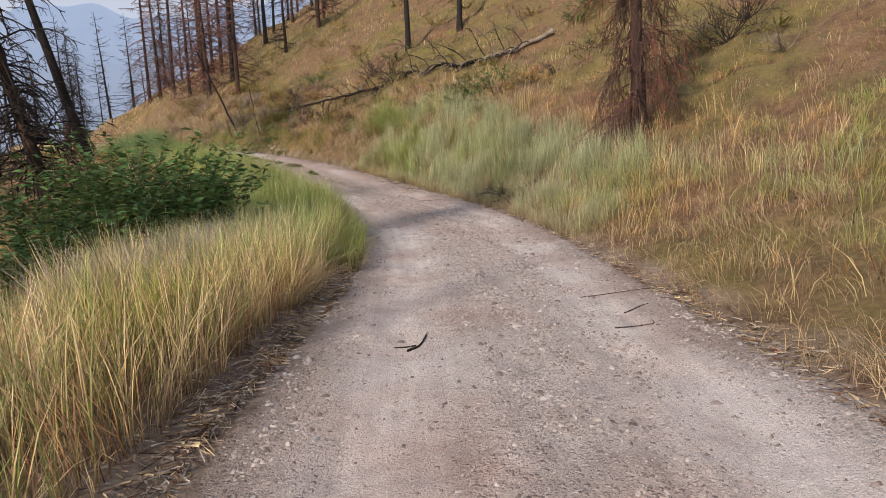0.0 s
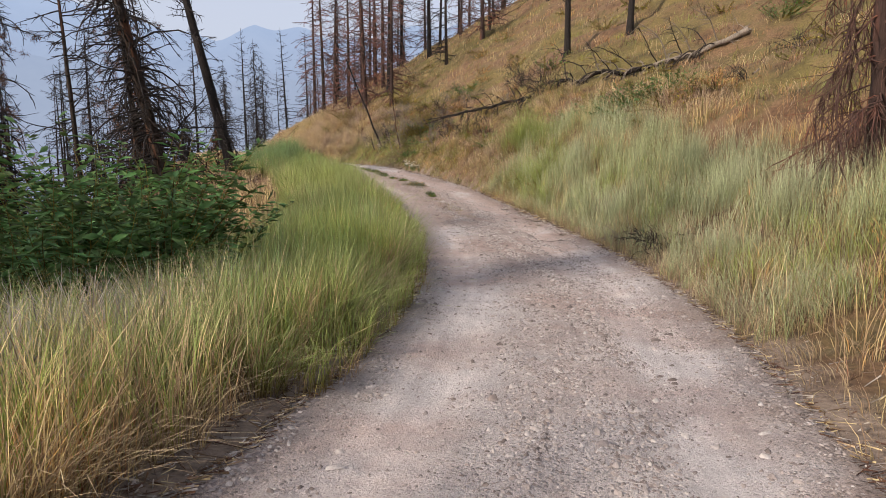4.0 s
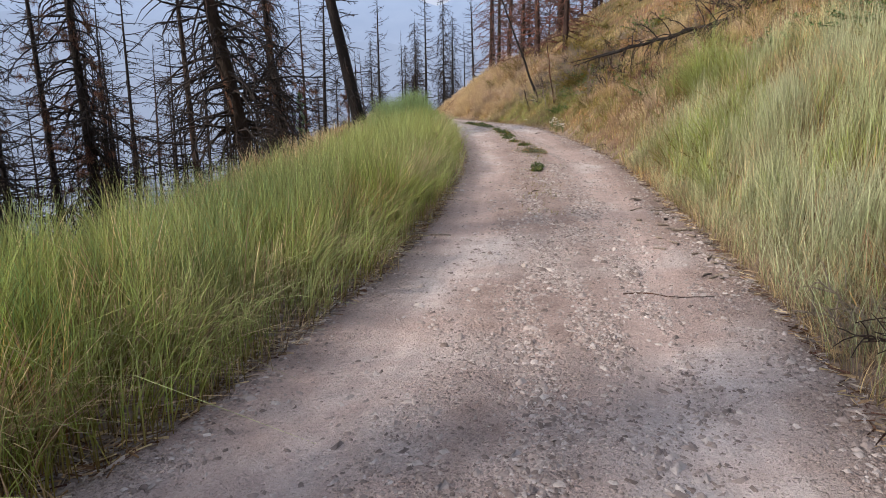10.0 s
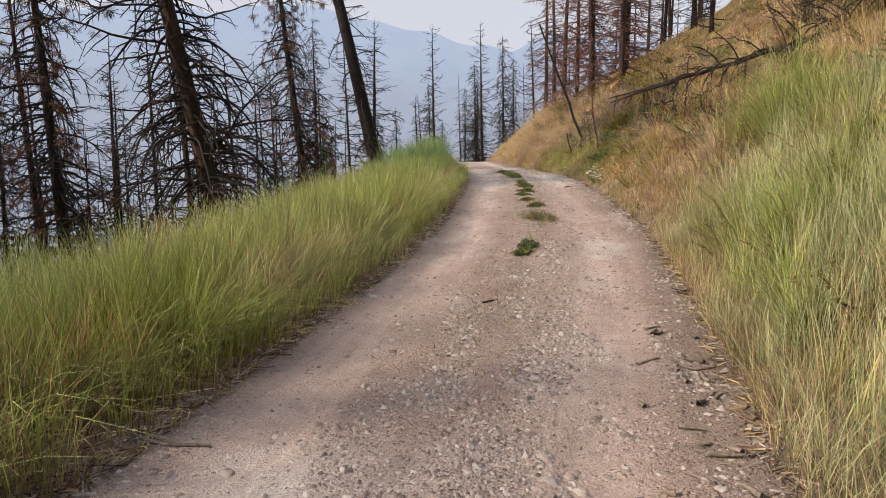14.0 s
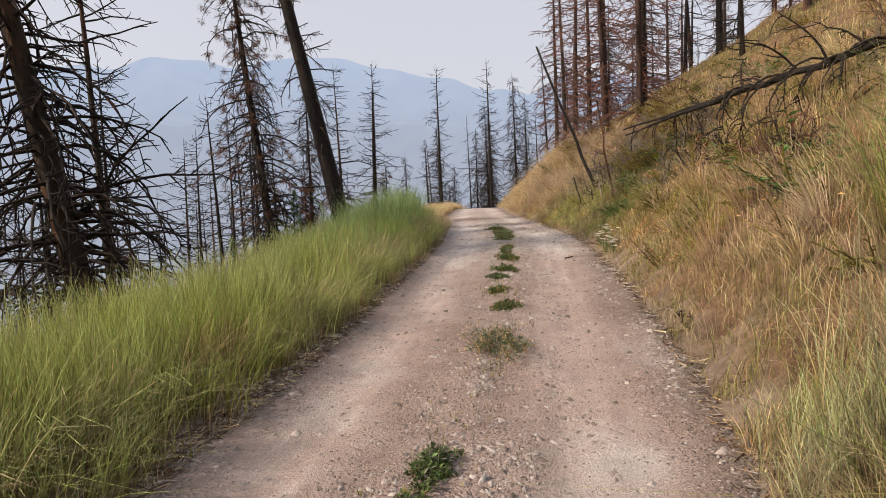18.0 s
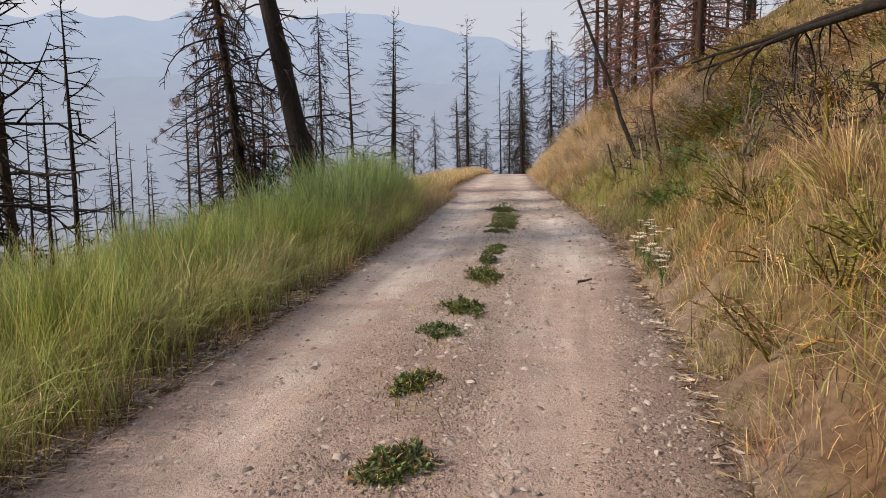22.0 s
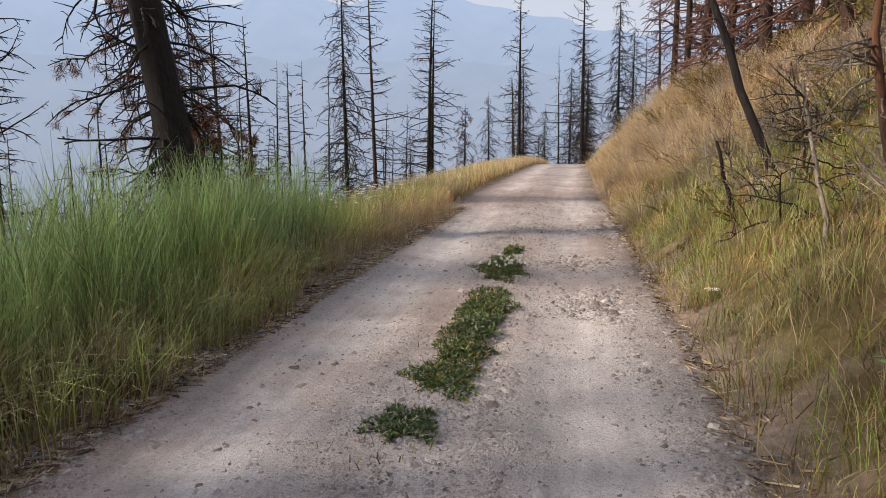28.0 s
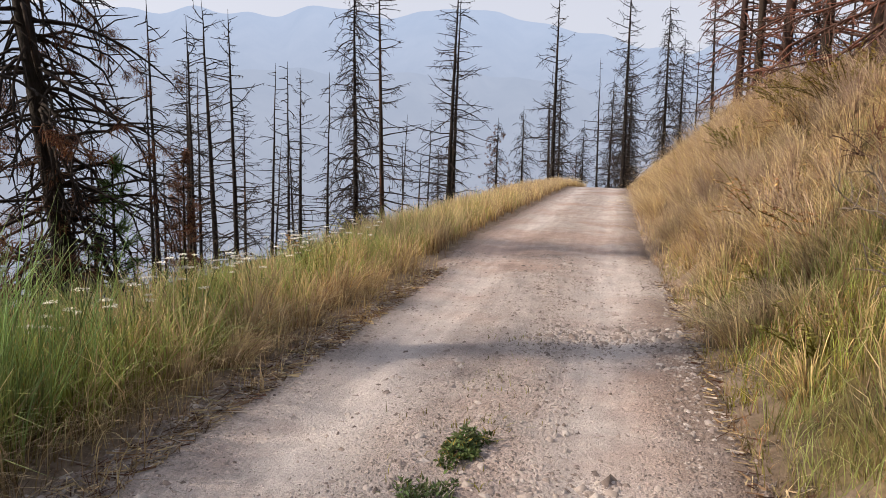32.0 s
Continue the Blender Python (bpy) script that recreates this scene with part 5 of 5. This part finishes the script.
for i, (x, y) in enumerate([(-10.2, 36.6), (-10.1, 36.45), (-10.0, 36.3), (-10.3, 36.5), (-10.15, 36.25)]):
    clover(x, y, 9, 700 + i)


WS, WD, _ = road_frame(np.array(WEEDS)[:, :2])
rw = np.random.RandomState(44)
ws = 19 + 24 * rw.rand(3600)
ws = ws[rw.rand(3600) < np.clip(0.5 + waves(ws, ws * 0, 1.1, 45), 0.05, 1)]
mid_strip = at_road(ws, np.interp(ws, np.sort(WS), WD[np.argsort(WS)]) + rw.normal(0, 0.17, len(ws)))
field("centre_weeds", "sparse low weeds and dry stalks along the road's middle", G_OLIVE, [blades(mid_strip, 0.055, 0.006, 0.9, levels=3, seed=245)])


def yarrow(x, y, stems, h, seed):
    """Flat white flower heads on thin stems with feathery leaves."""
    r = np.random.RandomState(seed)
    thing = tagged(new("yarrow_plant"), "white flat-topped yarrow flowers on thin stems", "flower", "yarrow")
    thing.location = on_ground(x, y, -0.02)
    wood, lat, lway = Tubes(), [], []
    for k in range(stems):
        yaw = r.rand() * 6.283
        lp = limb_path(r, (r.normal(0, 0.05), r.normal(0, 0.05), 0), yaw, h * 0.8 * (0.75 + 0.45 * r.rand()), 1.15 + 0.25 * r.rand(), 0.1, 4, 0.03)
        wood.add(lp, np.linspace(0.004, 0.003, len(lp)), 4)
        for q in range(14):
            g = r.rand() * 0.85
            lat.append(np.array([np.interp(g, np.linspace(0, 1, len(lp)), lp[:, c]) for c in range(3)]))
            lway.append(r.normal(0, 1, 3) + np.array([0, 0, 0.6]))
        m, rad = 46, 0.03 + 0.025 * r.rand()
        a, q = r.rand(m) * 6.283, rad * np.sqrt(r.rand(m))
        at = lp[-1] + np.stack([np.cos(a) * q, np.sin(a) * q, 0.012 * r.rand(m) - q * 0.15], 1)
        wy = np.stack([np.cos(a * 7), np.sin(a * 7), 0.25 + 0 * a], 1)
        part("flower_head", leaf_mesh("flower_head", at, wy, 0.016, 0.015, PETAL, seed + k), thing, "flat white flower head")
    part("stemwork", wood.mesh("stems", LEAF), thing)
    tagged(part("foliage", leaf_mesh("foliage", np.array(lat), np.array(lway), 0.07, 0.012, LEAF, seed), thing), kind="stuff")


YARROW = [(-5.2, 31.7, 6, 0.32), (-4.75, 31.0, 6, 0.34), (-5.0, 31.3, 5, 0.3), (-5.15, 31.95, 5, 0.32), (-5.45, 32.6, 4, 0.3), (-4.45, 30.5, 4, 0.3), (-8.3, 38.3, 3, 0.3), (-8.0, 37.7, 3, 0.3), (-7.75, 36.05, 2, 0.22)]
r0 = np.random.RandomState(5)
for k in range(30):
    x, y = at_road(37.5 + 9 * r0.rand(), -HALF - 0.5 - 1.5 * r0.rand())
    YARROW.append((float(x), float(y), 4, 0.72))
for i, row in enumerate(YARROW):
    yarrow(*row, 500 + i)

field("dry_flower_weeds", "heap of greyish dried flowering weeds on the verge", G_GREY, [
    blades(scatter(7000, 5.5, 10.5, L0 - 1.2, L0 - 2.2, 91, 0.12, 24), 0.62, 0.013, 0.6, levels=3, head=1.4, seed=31)])


# ---- dead wood ----
def twiggy(thing, rng_, count, length, start, rise, curl, radius, mat, name="branch", forks=5, shrink=0.0):
    """Bare forked branches from places given by start(); each is a part of the thing."""
    for k in range(count):
        t = Tubes()
        at, yaw = start(k)
        here = 1 - shrink * k / count
        lp = limb_path(rng_, at, yaw, length * here * (0.5 + 0.7 * rng_.rand()), rise + rng_.normal(0, 0.25), curl + rng_.normal(0, 0.4), 6, 0.1)
        t.add(lp, np.linspace(radius, radius * 0.3, len(lp)), 5)
        for q in range(forks):
            g = 0.3 + 0.65 * rng_.rand()
            p = np.array([np.interp(g, np.linspace(0, 1, len(lp)), lp[:, c]) for c in range(3)])
            tp = limb_path(rng_, p, yaw + rng_.choice([-1, 1]) * (0.4 + 0.7 * rng_.rand()), length * here * (0.2 + 0.3 * rng_.rand()), rise + rng_.normal(0, 0.5), curl, 4, 0.12)
            t.add(tp, np.linspace(radius * 0.5, radius * 0.2, len(tp)), 3)
        part(name, t.mesh(name, mat), thing)


def fallen_tree():
    r = np.random.RandomState(61)
    thing = tagged(new("fallen_tree"), "fallen burnt tree with bare hooked branches lying down the bank", "fallen tree")
    root, fork = np.array((6.9, 27.5, 5.0)), np.array((-2.75, 30.0, 3.12))
    k = np.linspace(0, 1, 32)
    path = root + (fork - root) * k[:, None] + r.normal(0, 0.02, (32, 3))
    path[:20, 2] = np.maximum(path[:20, 2], ground_height(path[:20, :2], False) + 0.14)
    t = Tubes()
    girth = np.interp(k, [0, 0.1, 0.5, 1], [0.1, 0.085, 0.07, 0.036])
    t.add(path[8:], girth[8:], 9)
    part("trunk", t.mesh("trunk", BARK), thing)
    butt = Tubes()
    butt.add(path[:10] + np.array([0, 0, 0.006]), girth[:10] * np.r_[1.25, 1.05, np.ones(8)], 9)
    part("butt", butt.mesh("butt", BARK_GREY), thing, "pale weathered barkless root end")
    twiggy(thing, r, 9, 0.75, lambda n: (path[n % 3], r.normal(0.3, 1.0)), 0.25, -0.5, 0.022, BARK_GREY, "root", 3)
    for tip in ((-4.3, 30.5, 2.9), (-4.1, 30.05, 2.76)):  # it ends in two paler forks
        q = np.linspace(0, 1, 8)[:, None]
        fp = fork + (np.array(tip) - fork) * q + r.normal(0, 0.012, (8, 3)) - np.array([0, 0, 0.1]) * np.sin(q * 3.14) * (tip[2] < 2.7)
        one = Tubes()
        one.add(fp, np.linspace(0.034, 0.010, 8), 6)
        for m in range(7):
            p = fp[2 + m % 5]
            one.add(limb_path(r, p, r.choice([2.0, 3.6]) + r.normal(0, 0.5), 0.25 + 0.3 * r.rand(), -0.1, -1.3, 5, 0.1), np.linspace(0.010, 0.004, 6), 4)
        part("branch", one.mesh("branch", BARK), thing, "slender forked tip")
    way = math.atan2(2.5, -9.65)
    # hooked limbs: most hang toward the road, some stand up, and near the root they tangle
    for b in range(70):
        f = 0.08 + 0.9 * (b + r.rand()) / 70
        p = np.array([np.interp(f, k, path[:, c]) for c in range(3)])
        up = b % 3 == 0
        yaw = way + (r.choice([-1, 1]) if up else 1) * (0.3 + 0.8 * r.rand())
        length = (0.75 + 0.75 * r.rand()) * ((1.25 if f < 0.6 else 0.9) if up else 1.1)
        if f > 0.78:  # slender toward the top of the tree
            length = length * 0.8
        rise, curl = (0.95 + 0.3 * r.rand(), -0.9) if up else (0.15 + 0.3 * r.rand(), -1.9 - 0.6 * r.rand())
        lp = limb_path(r, p, yaw, length, rise, curl, 8, 0.07)
        one = Tubes()
        one.add(lp, np.linspace(0.024 if f < 0.7 else 0.018, 0.008 if f < 0.7 else 0.006, len(lp)), 5)
        for m in range(6):
            g = 0.25 + 0.7 * r.rand()
            a = np.array([np.interp(g, np.linspace(0, 1, len(lp)), lp[:, c]) for c in range(3)])
            tp = limb_path(r, a, yaw + r.choice([-1, 1]) * (0.5 + 0.7 * r.rand()), length * (0.22 + 0.3 * r.rand()), rise * 0.3, -1.6 if not up else -0.6, 5, 0.1)
            one.add(tp, np.linspace(0.012 if f < 0.7 else 0.009, 0.005 if f < 0.7 else 0.004, len(tp)), 4)
        part("branch", one.mesh("branch", TWIG if b > 34 or b % 2 else BARK_GREY), thing)


fallen_tree()


def pole(name, label, a, b, radius, mat, seed, branches=0, category="dead wood"):
    r = np.random.RandomState(seed)
    thing = tagged(new(name), label, category)
    k = np.linspace(0, 1, 10)[:, None]
    path = np.array(a) * (1 - k) + np.array(b) * k + r.normal(0, 0.012, (10, 3))
    t = Tubes()
    t.add(path, np.linspace(radius, radius * 0.55, 10), 8)
    part("trunk", t.mesh("trunk", mat), thing)
    way = math.atan2(b[1] - a[1], b[0] - a[0])

    def start(i):
        f = 0.3 + 0.65 * r.rand()
        return np.array([np.interp(f, k[:, 0], path[:, c]) for c in range(3)]), r.rand() * 6.283
    if branches:
        twiggy(thing, r, branches, min(0.6, 0.28 * (b[2] - a[2])) if b[2] > a[2] else 0.6, start, 0.1, -0.3, 0.008, TWIG if seed % 3 == 0 else BARK_GREY, forks=4)
    return thing


pole("weathered_log", "grey broken branch wood on the hillside", (5.6, 21.6, float(heights([(5.6, 21.6)])[0]) + 0.04), (7.4, 22.6, float(heights([(7.4, 22.6)])[0]) + 0.06), 0.04, BARK_GREY, 65, 4)
SNAGS = [("leaning_snag", "charred leaning snag rooted in the bank", (-8.3, 38.9), (-10.1, 38.85), 4.3, 0.055, BARK, 18),
         ("thin_snag", "tall thin dead sapling with pale bare twigs on the bank", (-6.44, 35.5), (-6.78, 35.44), 2.3, 0.032, BARK_BROWN, 26),
         ("thin_snag", "short burnt stub leaning on the bank", (-8.3, 37.95), (-8.55, 37.87), 0.82, 0.03, BARK, 9),
         ("thin_snag", "grey bare dead sapling leaning over the bank", (-6.94, 36.05), (-7.35, 36.6), 1.2, 0.022, BARK_GREY, 20),
         ("thin_snag", "thin dark dead stem on the bank", (-7.6, 37.9), (-7.9, 38.0), 1.1, 0.015, BARK_BROWN, 12),
         ("thin_snag", "dead sapling with pale bare twigs beside a stub", (-8.0, 37.7), (-8.2, 37.8), 0.6, 0.011, BARK_GREY, 16)]
for i, (name, label, a, b, up, radius, mat, count) in enumerate(SNAGS):
    z = float(heights([a])[0])
    pole(name, label, (*a, z - 0.15), (*b, z + up), radius, mat, 66 + i, count, "snag")


def dead_bush(x, y, h, count, mat, label, seed, droop=-0.3):
    r = np.random.RandomState(seed)
    thing = tagged(new("dead_bush"), label, "bush", "dead bushes")
    thing.location = on_ground(x, y, -0.03)
    twiggy(thing, r, count, h, lambda k: (np.array([r.normal(0, 0.08), r.normal(0, 0.08), 0]), r.rand() * 6.283), 0.85, droop, 0.012, mat, "stem", 7)


dead_bush(9.2, 17.8, 1.5, 26, TWIG, "dark bare burnt bush on the hillside", 72)
dead_bush(10.4, 19.2, 1.4, 22, TWIG, "dark bare burnt bush beside another", 73)
dead_bush(0.3, 29.7, 1.3, 18, TWIG, "dark bare burnt bush behind the fallen tree", 274)
dead_bush(-0.4, 31.2, 1.1, 18, TWIG, "bare burnt bush by a trunk on the slope", 74)
dead_bush(-2.19, 26.36, 0.14, 5, TWIG, "small charred twigs at the foot of the bank", 75)
dead_bush(2.65, 14.7, 0.6, 26, TWIG, "flattened dark dead twigs at the road edge", 76, -1.0)
dead_bush(2.2, 15.7, 0.5, 16, BARK_GREY, "heap of grey dead stalks at the road edge", 77, -1.0)
dead_bush(-4.4, 33.0, 0.9, 16, BARK_GREY, "bare grey twiggy bush on the bank", 78)
dead_bush(-6.0, 36.2, 0.9, 16, BARK_GREY, "bare grey twiggy bush beside a snag", 79)
rb = np.random.RandomState(33)
for k in range(34):
    x, y = at_road(34.5 + 8.5 * rb.rand(), HALF + 0.9 + 2.8 * rb.rand())
    dead_bush(float(x), float(y), 0.5 + 0.45 * rb.rand(), 10, (BARK_GREY, TWIG, BARK_GREY, TWIG_RED)[k % 4], "tangle of bare dead twigs on the dry bank", 420 + k, (-0.3, -0.9)[k % 2])
for k in range(26):
    x, y = at_road(27 + 19 * rb.rand(), HALF + 1.0 + 3.0 * rb.rand())
    dead_bush(float(x), float(y), 0.45 + 0.4 * rb.rand(), 11, (BARK_GREY, TWIG_RED, BARK_GREY, TWIG)[k % 4], "sparse bare twigs among dry bank grass", 180 + k)
for k in range(8):
    x, y = at_road(4 + 24 * rb.rand(), HALF + 4.0 + 8.0 * rb.rand())
    dead_bush(float(x), float(y), 0.6 + 0.5 * rb.rand(), 11, (TWIG, BARK_GREY)[k % 2], "sparse bare twigs on the hillside", 220 + k, -0.8)


def rusty_tree(x, y):
    """A small scorched fir whose hanging twigs reach the ground."""
    r = np.random.RandomState(80)
    thing = tagged(new("scorched_fir"), "small scorched fir with rusty hanging dead twigs", "tree")
    thing.location = on_ground(x, y, -0.1)
    h = 7.5
    k = np.linspace(0, 1, 12)
    path = np.stack([r.normal(0, 0.02, 12) - 0.25 * k, r.normal(0, 0.02, 12), h * k], 1)
    t = Tubes()
    t.add(path, 0.17 * (1 - k) + 0.015 + 0.06 * np.exp(-k * 14), 10)
    part("trunk", t.mesh("trunk", BARK_RED), thing)
    for b in range(92):
        f = 0.06 + 0.9 * (b + r.rand()) / 92
        p = np.array([np.interp(f, k, path[:, c]) for c in range(3)])
        yaw, length = r.rand() * 6.283, (1.9 * (1.02 - f) ** 0.6 + 0.25) * (0.55 + 0.6 * r.rand())
        limb = Tubes()
        lp = limb_path(r, p, yaw, length, r.normal(-0.1, 0.2), r.normal(-1.0, 0.3), 6, 0.08)
        limb.add(lp, np.linspace(0.016, 0.004, len(lp)), 4)
        for q in range(24):
            g = 0.1 + 0.9 * r.rand()
            a = np.array([np.interp(g, np.linspace(0, 1, len(lp)), lp[:, c]) for c in range(3)])
            tp = limb_path(r, a, yaw + r.normal(0, 1.0), 0.3 + 0.5 * r.rand(), r.normal(-0.7, 0.4), r.normal(-0.7, 0.4), 3, 0.15)
            limb.add(tp, np.linspace(0.008, 0.005, len(tp)), 3)
        part("limb", limb.mesh("limb", TWIG_RED), thing)


rusty_tree(5.69, 14.96)


def green_pine(x, y, h, crown, mat, label, seed, clear=0.15):
    r = np.random.RandomState(seed)
    thing = tagged(new("young_pine"), label, "tree")
    thing.location = on_ground(x, y, -0.1)
    t = Tubes()
    t.add([(0, 0, 0), (0.03, 0, h * 0.5), (0, 0.02, h)], [0.03 + h * 0.008, 0.03, 0.01], 7)
    part("trunk", t.mesh("trunk", BARK_BROWN), thing)
    br, at, way = Tubes(), [], []
    for b in range(34):
        f = clear + (1 - clear) * (b + r.rand()) / 34
        lp = limb_path(r, (0, 0, h * f), r.rand() * 6.283, crown * (1.1 - 0.8 * (f - clear) / (1 - clear)) * (0.6 + 0.5 * r.rand()), 0.25, 0.5, 4, 0.06)
        br.add(lp, np.linspace(0.012, 0.005, len(lp)), 4)
        for q in range(60):
            g = 0.25 + 0.75 * r.rand()
            at.append(np.array([np.interp(g, np.linspace(0, 1, len(lp)), lp[:, c]) for c in range(3)]))
            way.append(r.normal(0, 1, 3) + (lp[-1] - lp[0]) / (np.linalg.norm(lp[-1] - lp[0]) + 1e-6) * 1.2)
    part("branchwork", br.mesh("branchwork", BARK_BROWN), thing)
    tagged(part("needles", leaf_mesh("needles", np.array(at), np.array(way), 0.15, 0.016, mat, seed), thing), kind="stuff")


green_pine(-21.05, 38.6, 2.9, 0.55, LEAF, "young green pine on the slope below the road", 85)
green_pine(-22.2, 40.3, 3.1, 0.5, NEEDLE_DEAD, "young pine with browned needles below the road", 86)
green_pine(-24.5, 38.2, 2.4, 0.5, LEAF, "small green pine on the slope", 87)
green_pine(-16.0, 35.86, 2.3, 0.75, NEEDLE_DEAD, "small scorched pine with brown needles by a trunk", 89)
green_pine(-48.4, 107.7, 6.9 - float(heights([(-48.4, 107.7)])[0]), 1.1, TWIG, "lone dark round-topped tree beyond the bend", 88, 0.75)


# ---- small things lying on the road ----
def stick(label, a, b, radius, mat, seed, curve=0.06):
    r = np.random.RandomState(seed)
    k = np.linspace(0, 1, 7)[:, None]
    p = np.array(a) * (1 - k) + np.array(b) * k
    p = p + np.c_[curve * np.sin(k * 3.14) * r.normal(0, 1), curve * np.sin(k * 6.28) * r.normal(0, 1)]
    z = heights(p) + radius * 0.8
    t = Tubes()
    t.add(np.c_[p, z], np.linspace(radius, radius * 0.5, 7), 6)
    tagged(new("stick", t.mesh("stick", mat)), label, "stick", "sticks on the road")


stick("dark forked twig lying on the pale road", (0.10, 4.75), (0.26, 5.15), 0.010, BARK, 1, 0.025)
stick("dark side twig lying on the pale road", (0.17, 4.9), (0.0, 4.86), 0.007, BARK, 2)
stick("dry curved twig at the road edge", (1.75, 5.0), (2.1, 5.12), 0.006, BARK_BROWN, 3)
stick("dry twig at the road edge", (1.8, 6.2), (2.9, 6.45), 0.005, BARK_BROWN, 4)
stick("dark short twig on the gravel", (2.0, 5.5), (2.3, 5.72), 0.006, BARK_BROWN, 5)
stick("thin curved twig across the gravel", (0.62, 16.1), (1.25, 16.25), 0.006, BARK_BROWN, 6)
stick("grey stick by the verge", (-2.0, 17.3), (-1.55, 17.45), 0.012, BARK_GREY, 7)
stick("short grey stick on the gravel", (-1.72, 20.5), (-1.5, 20.45), 0.009, BARK_GREY, 8)
stick("short upright-lying brown stick on the gravel", (-1.72, 20.42), (-1.66, 20.58), 0.009, BARK_BROWN, 9)
stick("grey driftwood piece by the verge", (-3.6, 19.2), (-3.2, 19.35), 0.03, BARK_GREY, 10)
stick("short brown wood piece on the road", (-5.28, 30.32), (-5.18, 30.42), 0.014, BARK_BROWN, 11, 0.004)
stick("pale weathered wood piece at the road edge", (-9.0, 37.9), (-8.88, 38.1), 0.022, BARK_GREY, 12)
rc = np.random.RandomState(9)
for k in range(44):
    x, y = at_road(16.4 + 4.2 * rc.rand(), 1.05 + 0.65 * rc.rand())
    a = rc.rand() * 3.14
    l = 0.06 + 0.13 * rc.rand()
    stick("pale splintered wood chip at the road edge", (x, y), (x + l * math.cos(a), y + l * math.sin(a)), 0.009 + 0.008 * rc.rand(), BARK_GREY, 20 + k, 0.01)

stick("pale broken piece of weathered wood beside the road", (-9.06, 37.98), (-8.98, 38.22), 0.042, BARK_GREY, 91, 0.01)
stick("pale broken piece of weathered wood beside the road", (-8.93, 38.0), (-8.9, 38.14), 0.05, BARK_GREY, 92, 0.008)

road_ob = bpy.data.objects["road"]
STONES = [stone_mesh("stone", 900 + k, 0.5 + 0.05 * k) for k in range(6)]
KNOWN = [(-5.52, 27.2, 0.06), (-5.42, 27.26, 0.045), (-5.73, 26.6, 0.065), (-4.5, 27.5, 0.05), (1.06, 12.7, 0.055), (0.21, 17.5, 0.06), (-3.3, 27.3, 0.045),
         (-0.07, 16.9, 0.055), (-0.34, 16.5, 0.06), (-0.8, 17.6, 0.05), (-0.05, 17.15, 0.06), (-4.05, 26.6, 0.04), (-5.9, 27.1, 0.04)]
rs = np.random.RandomState(77)
for k in range(170):
    s_ = 3 + 40 * rs.rand()
    d_ = rs.normal(0.15, 0.55) if rs.rand() < 0.75 else rs.choice([-1, 1]) * (1.35 + 0.35 * rs.rand())
    if k > 140:
        s_, d_ = 39.5 + 2.2 * rs.rand(), 0.1 + 1.0 * rs.rand()
    x, y = at_road(s_, np.clip(d_, -1.7, 1.7))
    KNOWN.append((float(x), float(y), 0.016 + 0.024 * rs.rand() ** 3))
zs = heights(np.array(KNOWN)[:, :2])
for (x, y, size), z in zip(KNOWN, zs):
    size = size * 0.7
    ob = new("stone", STONES[rs.randint(6)])
    ob.parent = road_ob
    ob.matrix_basis = Matrix.Translation((x, y, z + size * 0.2)) @ Matrix.Rotation(rs.rand() * 6.28, 4, "Z") @ Matrix.Diagonal((size, size * (0.6 + 0.4 * rs.rand()), size, 1))
